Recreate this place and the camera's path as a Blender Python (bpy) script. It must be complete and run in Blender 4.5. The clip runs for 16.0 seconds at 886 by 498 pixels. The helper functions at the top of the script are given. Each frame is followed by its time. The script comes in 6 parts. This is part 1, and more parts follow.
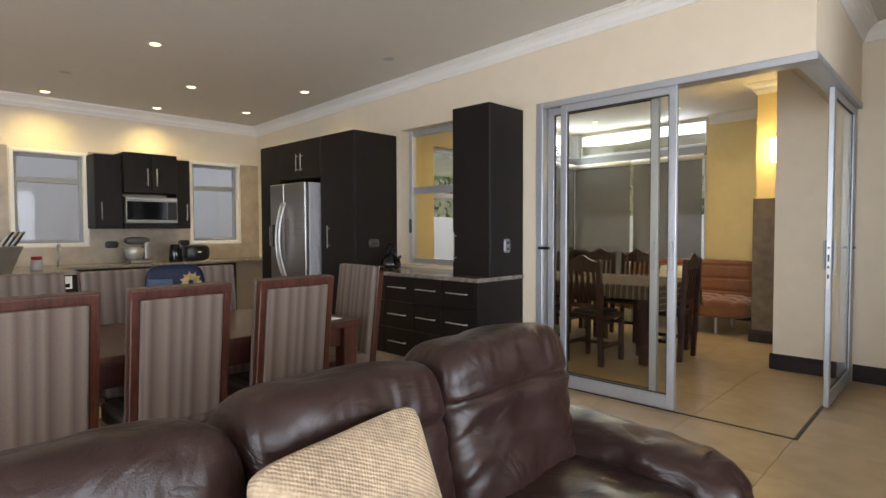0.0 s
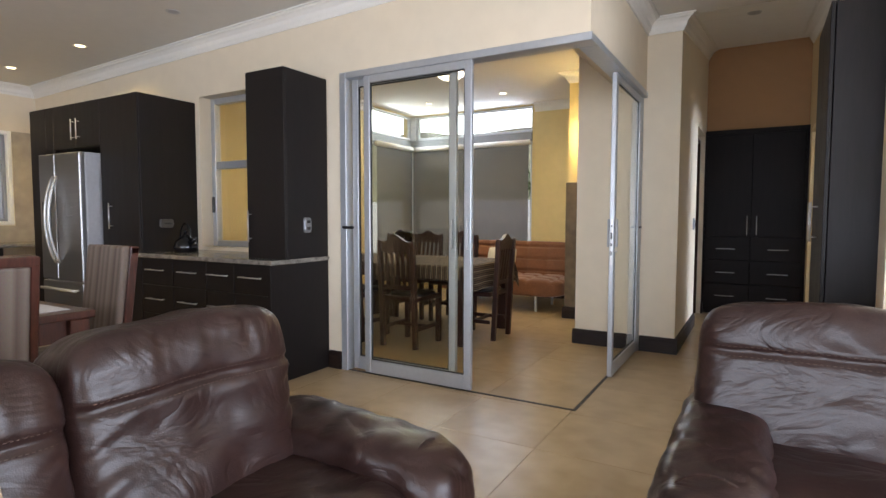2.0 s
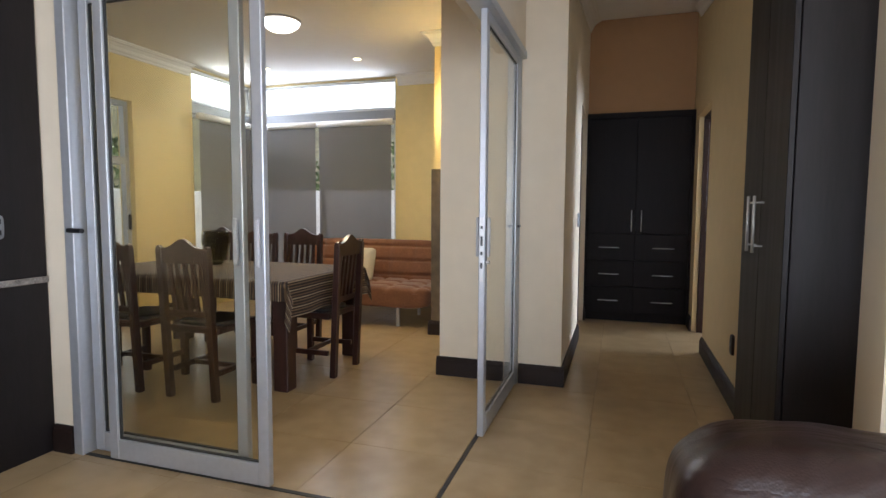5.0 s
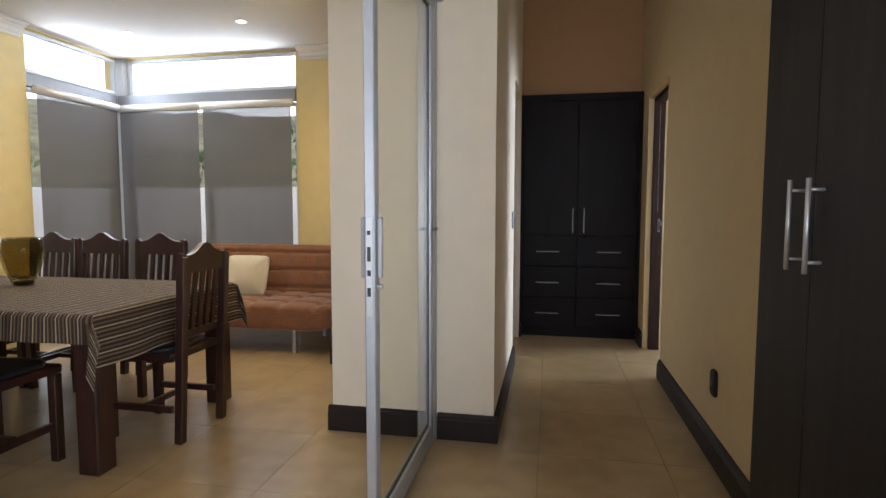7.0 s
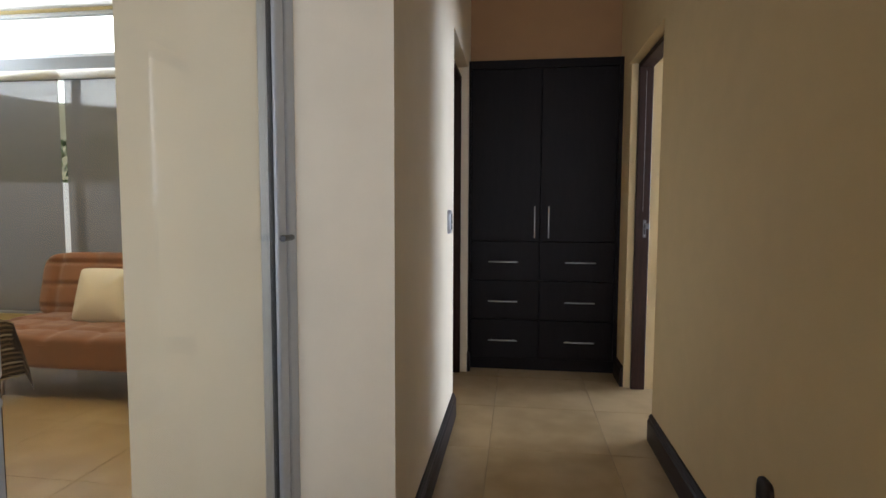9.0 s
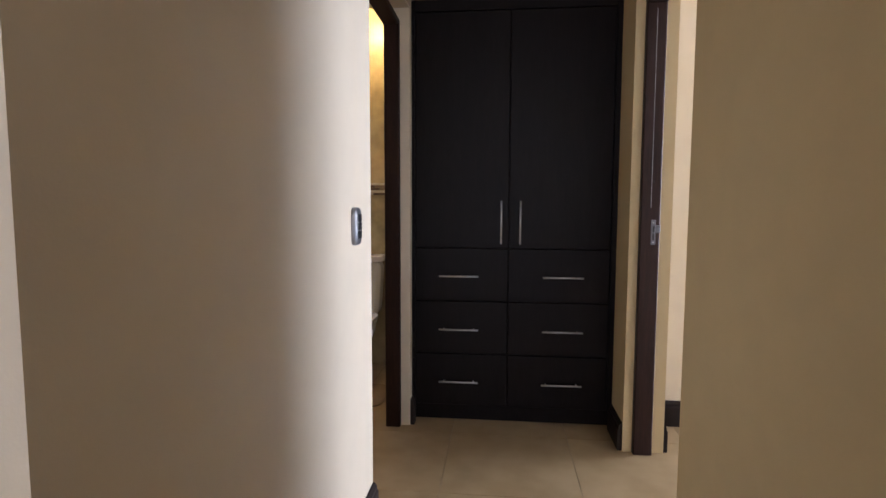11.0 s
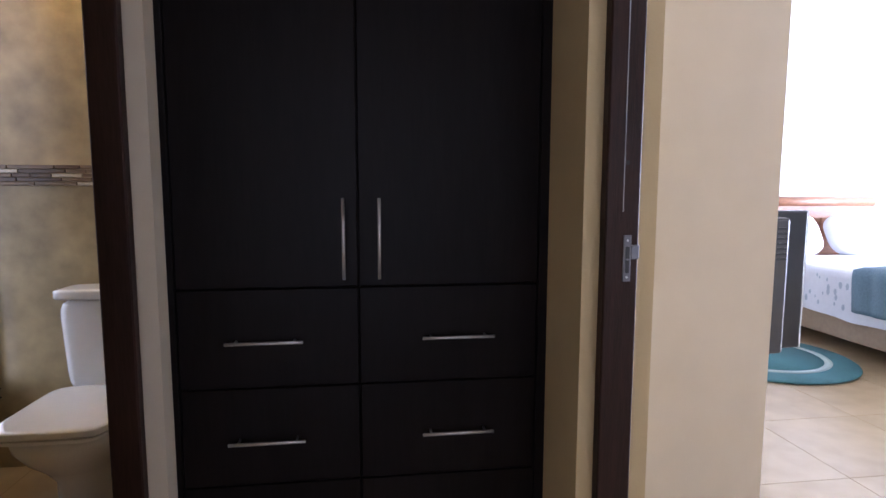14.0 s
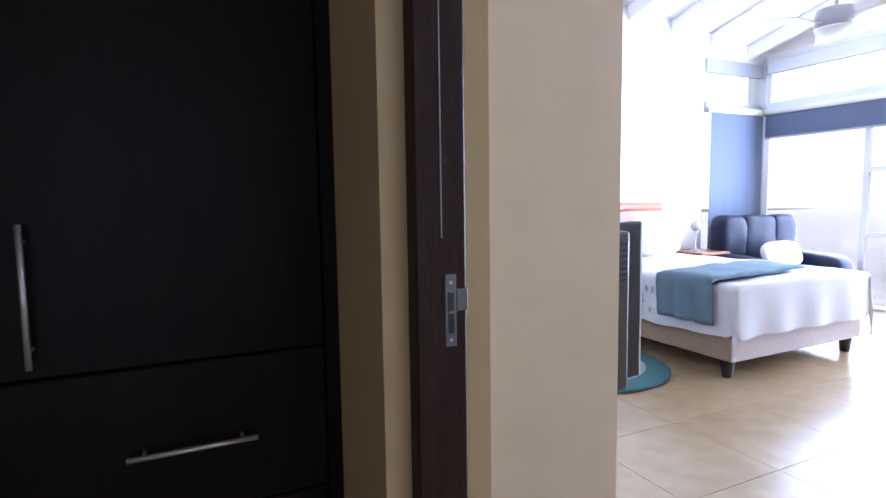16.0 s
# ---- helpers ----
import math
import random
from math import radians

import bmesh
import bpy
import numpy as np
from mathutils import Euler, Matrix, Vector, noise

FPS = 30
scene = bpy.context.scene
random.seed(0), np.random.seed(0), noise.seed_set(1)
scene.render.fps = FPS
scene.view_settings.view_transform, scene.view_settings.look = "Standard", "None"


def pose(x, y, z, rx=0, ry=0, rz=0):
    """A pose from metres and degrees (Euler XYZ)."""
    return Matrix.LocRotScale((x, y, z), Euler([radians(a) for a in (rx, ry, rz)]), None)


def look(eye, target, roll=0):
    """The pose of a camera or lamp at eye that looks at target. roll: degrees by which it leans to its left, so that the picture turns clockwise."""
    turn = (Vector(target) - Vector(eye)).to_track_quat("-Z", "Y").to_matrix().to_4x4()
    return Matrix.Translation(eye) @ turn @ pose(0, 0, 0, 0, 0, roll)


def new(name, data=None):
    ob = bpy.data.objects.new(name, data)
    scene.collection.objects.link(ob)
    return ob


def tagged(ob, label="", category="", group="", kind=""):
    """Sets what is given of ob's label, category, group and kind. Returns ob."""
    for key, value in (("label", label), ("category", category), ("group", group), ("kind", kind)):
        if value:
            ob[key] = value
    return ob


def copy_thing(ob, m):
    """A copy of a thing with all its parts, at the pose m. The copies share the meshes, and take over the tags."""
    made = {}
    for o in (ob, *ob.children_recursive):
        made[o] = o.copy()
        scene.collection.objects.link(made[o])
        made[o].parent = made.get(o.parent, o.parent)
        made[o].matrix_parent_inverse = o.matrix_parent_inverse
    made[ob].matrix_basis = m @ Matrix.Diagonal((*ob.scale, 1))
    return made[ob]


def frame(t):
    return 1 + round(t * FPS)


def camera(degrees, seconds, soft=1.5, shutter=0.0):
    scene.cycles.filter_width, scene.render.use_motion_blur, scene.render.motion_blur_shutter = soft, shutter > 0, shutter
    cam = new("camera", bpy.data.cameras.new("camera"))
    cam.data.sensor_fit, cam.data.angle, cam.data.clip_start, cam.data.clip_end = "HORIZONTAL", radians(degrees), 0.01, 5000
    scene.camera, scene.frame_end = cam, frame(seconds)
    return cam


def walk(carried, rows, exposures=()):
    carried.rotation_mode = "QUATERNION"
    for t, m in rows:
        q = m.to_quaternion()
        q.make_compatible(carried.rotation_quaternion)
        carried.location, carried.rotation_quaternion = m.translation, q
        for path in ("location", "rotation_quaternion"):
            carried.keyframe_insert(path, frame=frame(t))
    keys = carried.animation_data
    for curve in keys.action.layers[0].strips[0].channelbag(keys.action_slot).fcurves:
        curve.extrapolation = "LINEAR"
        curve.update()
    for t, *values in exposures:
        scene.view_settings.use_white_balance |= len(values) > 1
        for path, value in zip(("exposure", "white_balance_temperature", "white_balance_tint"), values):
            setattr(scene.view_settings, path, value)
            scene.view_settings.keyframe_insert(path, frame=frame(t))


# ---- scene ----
cam = camera(78.0, 16.0)

PATH = [
    (0, (0.948, 0.458, 1.285), (-0.438, 1.899, 1.214), -0.2),
    (0.5, (1.012, 0.582, 1.26), (-0.249, 2.132, 1.185), -0.1),
    (1, (1.082, 0.7, 1.238), (-0.051, 2.347, 1.159), -0.1),
    (1.5, (1.155, 0.833, 1.231), (0.106, 2.533, 1.141), 0.0),
    (2, (1.191, 0.975, 1.22), (0.19, 2.702, 1.1), 0.1),
    (2.5, (1.171, 1.139, 1.229), (0.238, 2.902, 1.086), 0.1),
    (3, (1.136, 1.328, 1.25), (0.303, 3.14, 1.095), 0.2),
    (3.5, (1.095, 1.558, 1.275), (0.323, 3.396, 1.118), 0.3),
    (3.7, (1.083, 1.657, 1.277), (0.323, 3.501, 1.121), 0.4),
    (5, (0.925, 2.31, 1.252), (0.315, 4.207, 1.1), 0.3),
    (6, (0.916, 2.817, 1.228), (0.42, 4.749, 1.079), 0.2),
    (6.5, (0.865, 3.05, 1.226), (0.454, 5.002, 1.08), 0.2),
    (7, (0.836, 3.344, 1.233), (0.456, 5.302, 1.082), 0.1),
    (7.5, (0.828, 3.63, 1.229), (0.477, 5.593, 1.076), 0.1),
    (8, (0.846, 3.933, 1.221), (0.546, 5.904, 1.068), 0.2),
    (8.5, (0.896, 4.232, 1.213), (0.609, 6.206, 1.063), 0.0),
    (9, (0.93, 4.546, 1.211), (0.66, 6.522, 1.064), 0.2),
    (9.5, (0.961, 4.854, 1.211), (0.733, 6.835, 1.051), 0.3),
    (10, (0.988, 5.155, 1.213), (0.779, 7.138, 1.052), 0.3),
    (10.2, (0.998, 5.268, 1.214), (0.788, 7.25, 1.05), 0.2),
    (12.3, (1.089, 6.282, 1.235), (0.927, 8.267, 1.05), 0.6),
    (12.5, (1.071, 6.404, 1.235), (0.959, 8.39, 1.036), 0.3),
    (13, (1.034, 6.663, 1.236), (1.045, 8.652, 1.027), 0.3),
    (13.5, (1.09, 6.859, 1.235), (1.156, 8.847, 1.024), 0.3),
    (14, (1.128, 7.016, 1.248), (1.387, 8.988, 1.04), 0.1),
    (14.5, (1.212, 7.15, 1.232), (1.648, 9.093, 1.053), -0.5),
    (15, (1.295, 7.292, 1.241), (1.882, 9.196, 1.061), -0.6),
    (15.5, (1.345, 7.406, 1.241), (2.059, 9.265, 1.062), -0.7),
    (16, (1.379, 7.526, 1.258), (2.236, 9.326, 1.081), -0.8),
]
walk(cam, [(t, look(eye, target, roll)) for t, eye, target, roll in PATH], [(0, 0.15, 6350, 14), (1.5, 0.23, 6150, 14), (2.4, 0.37, 6080, 16), (3, 0.29, 6080, 16), (3.7, 0.23, 6050, 16), (6, 0.38, 6050, 14), (9.2, 0.33, 6050, 14), (10, 0.42, 6350, 17), (12.5, 0.32, 5700, 25), (13.5, 0.12, 5650, 25), (14, 0.14, 5650, 25), (15, 0.0, 5500, 24), (16, -0.27, 5450, 23)])

# ---- light ----
world = bpy.data.worlds.new("world")
scene.world = world
world.use_nodes = True
wn = world.node_tree
sky = wn.nodes.new("ShaderNodeTexSky")
sky.sky_type = "NISHITA"
sky.sun_disc = False
sky.sun_elevation = radians(50)
sky.sun_rotation = radians(150)
sky.dust_density = 6.0
sky.air_density = 1.0
wn.links.new(sky.outputs["Color"], wn.nodes["Background"].inputs["Color"])
wn.nodes["Background"].inputs["Strength"].default_value = 0.15

sun = new("sun", bpy.data.lights.new("sun", "SUN"))
sun.data.energy = 1.5
sun.data.angle = radians(12)
sun.data.color = (1.0, 0.96, 0.9)
sun.matrix_basis = pose(0, 0, 12, 40, 0, 30)


def window_light(x, y, z, rx, rz, w, h, watts, col=(0.84, 0.92, 1.0)):
    ob = new("window_daylight", bpy.data.lights.new("window_daylight", "AREA"))
    ob.data.shape, ob.data.size, ob.data.size_y = "RECTANGLE", w, h
    ob.data.energy, ob.data.color = watts, col
    ob.matrix_basis = pose(x, y, z, rx, 0, rz)
    return ob


# rx 90 turns the lamp to face +y, rz then about the upright axis
window_light(0.6, -3.3, 1.25, 90, 0, 5.6, 2.2, 190)
window_light(4.35, 1.2, 1.25, 90, 90, 4.6, 2.2, 170)
window_light(8.0, 10.15, 1.4, 90, 90, 2.9, 2.2, 480, (0.8, 0.9, 1.0))
window_light(-2.9, 8.82, 2.64, 90, 180, 1.9, 0.28, 15)
window_light(-3.86, 8.25, 2.62, 90, -90, 0.9, 0.3, 10)

window_light(-0.52, 9.34, 1.3, 90, -90, 0.44, 1.8, 9)

# ---- materials ----
MATS = {}


def material(name, colour, rough=0.5, metal=0.0, grain=0.06, scale=30.0, big=2.0, bump=0.0, bump_scale=60.0, coat=0.0, second=None, spec=0.5, stretch=(1, 1, 1), sheen=0.0):
    m = bpy.data.materials.new(name)
    m.use_nodes = True
    t, b = m.node_tree, m.node_tree.nodes["Principled BSDF"]
    co = t.nodes.new("ShaderNodeTexCoord")
    mp = t.nodes.new("ShaderNodeMapping")
    mp.inputs["Scale"].default_value = stretch
    t.links.new(co.outputs["Object"], mp.inputs["Vector"])
    fine, wide = t.nodes.new("ShaderNodeTexNoise"), t.nodes.new("ShaderNodeTexNoise")
    fine.inputs["Scale"].default_value, fine.inputs["Detail"].default_value = scale, 4
    wide.inputs["Scale"].default_value, wide.inputs["Detail"].default_value = big, 3
    for n in (fine, wide):
        t.links.new(mp.outputs["Vector"], n.inputs["Vector"])
    add = t.nodes.new("ShaderNodeMath")
    add.operation = "ADD"
    t.links.new(fine.outputs["Fac"], add.inputs[0])
    t.links.new(wide.outputs["Fac"], add.inputs[1])
    ramp = t.nodes.new("ShaderNodeValToRGB")
    lo = tuple(c * (1 - 2.2 * grain) for c in colour)
    hi = second or tuple(min(1, c * (1 + 2.2 * grain)) for c in colour)
    ramp.color_ramp.elements[0].position, ramp.color_ramp.elements[1].position = 0.3, 0.72
    ramp.color_ramp.elements[0].color, ramp.color_ramp.elements[1].color = (*lo, 1), (*hi, 1)
    half = t.nodes.new("ShaderNodeMath")
    half.operation = "MULTIPLY"
    half.inputs[1].default_value = 0.5
    t.links.new(add.outputs[0], half.inputs[0])
    t.links.new(half.outputs[0], ramp.inputs["Fac"])
    t.links.new(ramp.outputs["Color"], b.inputs["Base Color"])
    rr = t.nodes.new("ShaderNodeMapRange")
    rr.inputs["To Min"].default_value, rr.inputs["To Max"].default_value = rough * 0.8, min(1, rough * 1.2)
    t.links.new(wide.outputs["Fac"], rr.inputs["Value"])
    t.links.new(rr.outputs["Result"], b.inputs["Roughness"])
    b.inputs["Metallic"].default_value = metal
    b.inputs["Coat Weight"].default_value = coat
    b.inputs["Specular IOR Level"].default_value = spec
    b.inputs["Sheen Weight"].default_value = sheen
    if bump:
        bn, bt = t.nodes.new("ShaderNodeBump"), t.nodes.new("ShaderNodeTexNoise")
        bt.inputs["Scale"].default_value, bt.inputs["Detail"].default_value = bump_scale, 5
        t.links.new(mp.outputs["Vector"], bt.inputs["Vector"])
        bn.inputs["Strength"].default_value, bn.inputs["Distance"].default_value = bump, 0.01
        t.links.new(bt.outputs["Fac"], bn.inputs["Height"])
        t.links.new(bn.outputs["Normal"], b.inputs["Normal"])
    MATS[name] = m
    return m


def bands(name, stops, period, axis="X", rough=0.85, wobble=0.0, uv=False, bump=0.25):
    """Woven stripes that repeat every period metres along one axis."""
    m = bpy.data.materials.new(name)
    m.use_nodes = True
    t, b = m.node_tree, m.node_tree.nodes["Principled BSDF"]
    co, sep = t.nodes.new("ShaderNodeTexCoord"), t.nodes.new("ShaderNodeSeparateXYZ")
    t.links.new(co.outputs["UV" if uv else "Object"], sep.inputs[0])
    no = t.nodes.new("ShaderNodeTexNoise")
    no.inputs["Scale"].default_value = 220
    t.links.new(co.outputs["Object"], no.inputs["Vector"])
    div, fr = t.nodes.new("ShaderNodeMath"), t.nodes.new("ShaderNodeMath")
    div.operation, fr.operation = "MULTIPLY_ADD", "FRACT"
    div.inputs[1].default_value, div.inputs[2].default_value = 1 / period, 100.0
    t.links.new(sep.outputs[axis], div.inputs[0])
    t.links.new(div.outputs[0], fr.inputs[0])
    ramp = t.nodes.new("ShaderNodeValToRGB")
    ramp.color_ramp.interpolation = "CONSTANT" if not wobble else "LINEAR"
    e = ramp.color_ramp.elements
    while len(e) < len(stops):
        e.new(0.5)
    for el, (p, c) in zip(e, stops):
        el.position, el.color = p, (*c, 1)
    t.links.new(fr.outputs[0], ramp.inputs["Fac"])
    mix = t.nodes.new("ShaderNodeMixRGB")
    mix.blend_type = "MULTIPLY"
    mix.inputs["Fac"].default_value = 0.45
    t.links.new(ramp.outputs["Color"], mix.inputs["Color1"])
    t.links.new(no.outputs["Color"], mix.inputs["Color2"])
    t.links.new(mix.outputs["Color"], b.inputs["Base Color"])
    b.inputs["Roughness"].default_value = rough
    bn = t.nodes.new("ShaderNodeBump")
    bn.inputs["Strength"].default_value, bn.inputs["Distance"].default_value = bump, 0.004
    t.links.new(no.outputs["Fac"], bn.inputs["Height"])
    t.links.new(bn.outputs["Normal"], b.inputs["Normal"])
    MATS[name] = m
    return m


def glow(name, colour, strength):
    m = bpy.data.materials.new(name)
    m.use_nodes = True
    b = m.node_tree.nodes["Principled BSDF"]
    b.inputs["Base Color"].default_value = (*colour, 1)
    b.inputs["Emission Color"].default_value = (*colour, 1)
    b.inputs["Emission Strength"].default_value = strength
    return m


def clear(name, colour=(1, 1, 1), rough=0.0, see=0.9, tint=(1, 1, 1)):
    """Thin pane: mostly see-through, with a mirror gloss that grows at a slant."""
    m = bpy.data.materials.new(name)
    m.use_nodes = True
    t = m.node_tree
    t.nodes.remove(t.nodes["Principled BSDF"])
    out = t.nodes["Material Output"]
    tr, gl, mx, fr = (t.nodes.new("ShaderNode" + k) for k in ("BsdfTransparent", "BsdfGlossy", "MixShader", "LayerWeight"))
    tr.inputs["Color"].default_value = (*tint, 1)
    gl.inputs["Roughness"].default_value = rough
    gl.inputs["Color"].default_value = (*colour, 1)
    fr.inputs["Blend"].default_value = 0.5
    pw, ma = t.nodes.new("ShaderNodeMath"), t.nodes.new("ShaderNodeMath")
    pw.operation, ma.operation = "POWER", "MULTIPLY_ADD"
    pw.inputs[1].default_value = 4.0
    ma.inputs[1].default_value, ma.inputs[2].default_value = 0.6, 0.018
    t.links.new(fr.outputs["Facing"], pw.inputs[0])
    t.links.new(pw.outputs[0], ma.inputs[0])
    t.links.new(ma.outputs[0], mx.inputs[0])
    t.links.new(tr.outputs[0], mx.inputs[1])
    t.links.new(gl.outputs[0], mx.inputs[2])
    t.links.new(mx.outputs[0], out.inputs["Surface"])
    return m


def screen_cloth(name, colour, see):
    """Loosely woven roller-blind cloth: part cloth, part holes."""
    m = bpy.data.materials.new(name)
    m.use_nodes = True
    t, b = m.node_tree, m.node_tree.nodes["Principled BSDF"]
    b.inputs["Base Color"].default_value = (*colour, 1)
    b.inputs["Roughness"].default_value = 0.8
    co, no = t.nodes.new("ShaderNodeTexCoord"), t.nodes.new("ShaderNodeTexNoise")
    no.inputs["Scale"].default_value = 3.0
    t.links.new(co.outputs["Object"], no.inputs["Vector"])
    mr = t.nodes.new("ShaderNodeMapRange")
    mr.inputs["To Min"].default_value, mr.inputs["To Max"].default_value = see * 0.85, see * 1.15
    t.links.new(no.outputs["Fac"], mr.inputs["Value"])
    tr, mx = t.nodes.new("ShaderNodeBsdfTransparent"), t.nodes.new("ShaderNodeMixShader")
    t.links.new(mr.outputs[0], mx.inputs[0])
    t.links.new(b.outputs[0], mx.inputs[1])
    t.links.new(tr.outputs[0], mx.inputs[2])
    t.links.new(mx.outputs[0], t.nodes["Material Output"].inputs["Surface"])
    return m


WALL = material("cream_plaster", (0.74, 0.645, 0.5), 0.75, grain=0.02, scale=8, big=0.7, bump=0.05, bump_scale=180)
BROWNWALL = material("brown_plaster", (0.38, 0.208, 0.092), 0.75, grain=0.025, scale=8, big=0.7, bump=0.05, bump_scale=180)
# Cream plaster darkened and yellowed: the warm shade is put into the colour.
SHADECREAM = material("shaded_cream_plaster", (0.6, 0.46, 0.25), 0.75, grain=0.025, scale=8, big=0.7, bump=0.05, bump_scale=180)
YELLOW = material("yellow_plaster", (0.74, 0.585, 0.27), 0.7, grain=0.03, scale=8, big=0.8, bump=0.05, bump_scale=180)
WHITE = material("white_plaster", (0.82, 0.81, 0.8), 0.7, grain=0.015, scale=8, big=0.7, bump=0.04, bump_scale=160)
CEIL = material("ceiling_paint", (0.66, 0.63, 0.58), 0.85, grain=0.015, scale=10, big=0.6, bump=0.03, bump_scale=200)
CORNICE = material("cornice_paint", (0.8, 0.78, 0.74), 0.6, grain=0.015)
TILE = material("beige_floor_tile", (0.375, 0.265, 0.136), 0.29, grain=0.045, scale=8.0, big=2.2, second=(0.455, 0.34, 0.198))
_t = TILE.node_tree
_g, _o, _v = _t.nodes.new("ShaderNodeNewGeometry"), _t.nodes.new("ShaderNodeObjectInfo"), _t.nodes.new("ShaderNodeVectorMath")
_v.operation = "ADD"
_k = _t.nodes.new("ShaderNodeMath")
_k.operation = "MULTIPLY"
_k.inputs[1].default_value = 37.0
_t.links.new(_o.outputs["Random"], _k.inputs[0])
_t.links.new(_g.outputs["Position"], _v.inputs[0])
_t.links.new(_k.outputs[0], _v.inputs[1])
for _n in _t.nodes:
    if _n.type == "MAPPING":
        _t.links.new(_v.outputs[0], _n.inputs["Vector"])
    if _n.type == "TEX_NOISE":
        _n.inputs["Detail"].default_value = 3.0
        _n.inputs["Roughness"].default_value = 0.4
    if _n.type == "MAP_RANGE":
        _n.inputs["To Min"].default_value, _n.inputs["To Max"].default_value = 0.285, 0.295
    if _n.type == "VALTORGB":
        _n.color_ramp.elements[0].position, _n.color_ramp.elements[1].position = 0.26, 0.74
        _n.color_ramp.interpolation = "EASE"
GROUT = material("grout", (0.2, 0.15, 0.09), 0.9, grain=0.1)
WENGE = material("dark_veneer", (0.0095, 0.007, 0.007), 0.5, grain=0.16, scale=20, big=3, stretch=(6, 6, 0.6), bump=0.03, bump_scale=40, spec=0.25)
# Same veneer as WENGE; shade is put in by darker colour and less sheen.
DIMWENGE = material("dimmed_dark_veneer", (0.0085, 0.006, 0.006), 0.45, grain=0.16, scale=20, big=3, stretch=(6, 6, 0.6), bump=0.03, bump_scale=40, spec=0.1)
SKIRT = material("dark_skirting_wood", (0.016, 0.008, 0.006), 0.5, grain=0.15, scale=20, stretch=(1, 1, 8), spec=0.3)
NEIGHBOUR = material("shaded_render", (0.33, 0.35, 0.39), 0.9, grain=0.04)
HILLSIDE = material("dry_hillside", (0.11, 0.105, 0.06), 1.0, grain=0.4, scale=1.2, big=0.15)
JAMB = material("brown_door_wood", (0.03, 0.0125, 0.009), 0.5, spec=0.22, grain=0.25, scale=24, big=5, stretch=(9, 9, 0.7), bump=0.1, bump_scale=50)
LEATHER = material("brown_leather", (0.026, 0.0125, 0.0105), 0.31, grain=0.16, scale=120, big=5, spec=0.38)


def wrinkle(m, strength, scale):
    """Fine grain and long stretched folds in the hide."""
    t, b = m.node_tree, m.node_tree.nodes["Principled BSDF"]
    co = t.nodes.new("ShaderNodeTexCoord")
    mp = t.nodes.new("ShaderNodeMapping")
    mp.inputs["Scale"].default_value = (0.9, 1.0, 1.25)
    mp.inputs["Rotation"].default_value = (0.3, 0.5, 0.2)
    t.links.new(co.outputs["Object"], mp.inputs["Vector"])
    fold, pore = t.nodes.new("ShaderNodeTexNoise"), t.nodes.new("ShaderNodeTexVoronoi")
    fold.inputs["Scale"].default_value, fold.inputs["Detail"].default_value, fold.inputs["Distortion"].default_value = scale, 3, 1.6
    crease = t.nodes.new("ShaderNodeTexNoise")
    crease.inputs["Scale"].default_value, crease.inputs["Detail"].default_value, crease.inputs["Distortion"].default_value = scale * 2.6, 4, 1.1
    t.links.new(mp.outputs["Vector"], crease.inputs["Vector"])
    pore.inputs["Scale"].default_value = 260
    t.links.new(mp.outputs["Vector"], fold.inputs["Vector"])
    t.links.new(co.outputs["Object"], pore.inputs["Vector"])
    ridge = t.nodes.new("ShaderNodeMath")
    ridge.operation = "SUBTRACT"
    ridge.inputs[1].default_value = 0.5
    ab = t.nodes.new("ShaderNodeMath")
    ab.operation = "ABSOLUTE"
    t.links.new(fold.outputs["Fac"], ridge.inputs[0])
    t.links.new(ridge.outputs[0], ab.inputs[0])
    mr = t.nodes.new("ShaderNodeMapRange")
    mr.inputs["From Max"].default_value = 0.12
    t.links.new(ab.outputs[0], mr.inputs["Value"])
    b1, b2 = t.nodes.new("ShaderNodeBump"), t.nodes.new("ShaderNodeBump")
    b1.inputs["Strength"].default_value, b1.inputs["Distance"].default_value = strength, 0.012
    b2.inputs["Strength"].default_value, b2.inputs["Distance"].default_value = 0.15, 0.002
    b3 = t.nodes.new("ShaderNodeBump")
    b3.inputs["Strength"].default_value, b3.inputs["Distance"].default_value = strength * 0.4, 0.012
    t.links.new(crease.outputs["Fac"], b3.inputs["Height"])
    t.links.new(b3.outputs["Normal"], b1.inputs["Normal"])
    t.links.new(mr.outputs[0], b1.inputs["Height"])
    t.links.new(pore.outputs["Distance"], b2.inputs["Height"])
    t.links.new(b1.outputs["Normal"], b2.inputs["Normal"])
    t.links.new(b2.outputs["Normal"], b.inputs["Normal"])


wrinkle(LEATHER, 0.16, 4.0)
THREAD = material("brown_thread", (0.075, 0.048, 0.038), 0.7)
NAVY = material("navy_leather", (0.007, 0.011, 0.028), 0.5, grain=0.12, scale=90, bump=0.1, bump_scale=200, spec=0.2)
MAHOG = material("red_brown_wood", (0.062, 0.018, 0.011), 0.33, grain=0.28, scale=18, big=4, stretch=(7, 7, 0.8), bump=0.06, bump_scale=40, coat=0.15)
DARKWOOD = material("dark_stained_wood", (0.028, 0.0075, 0.0052), 0.38, grain=0.28, scale=18, big=4, stretch=(7, 7, 0.8), bump=0.06, coat=0.15)
PINE = material("orange_pine", (0.3, 0.125, 0.06), 0.4, grain=0.2, scale=18, stretch=(1, 7, 7))
ALU = material("silver_aluminium", (0.47, 0.49, 0.52), 0.38, metal=0.55, grain=0.03, scale=40, big=3)
BEAMALU = material("grey_beam_paint", (0.27, 0.28, 0.3), 0.5, grain=0.03, scale=40, big=3)
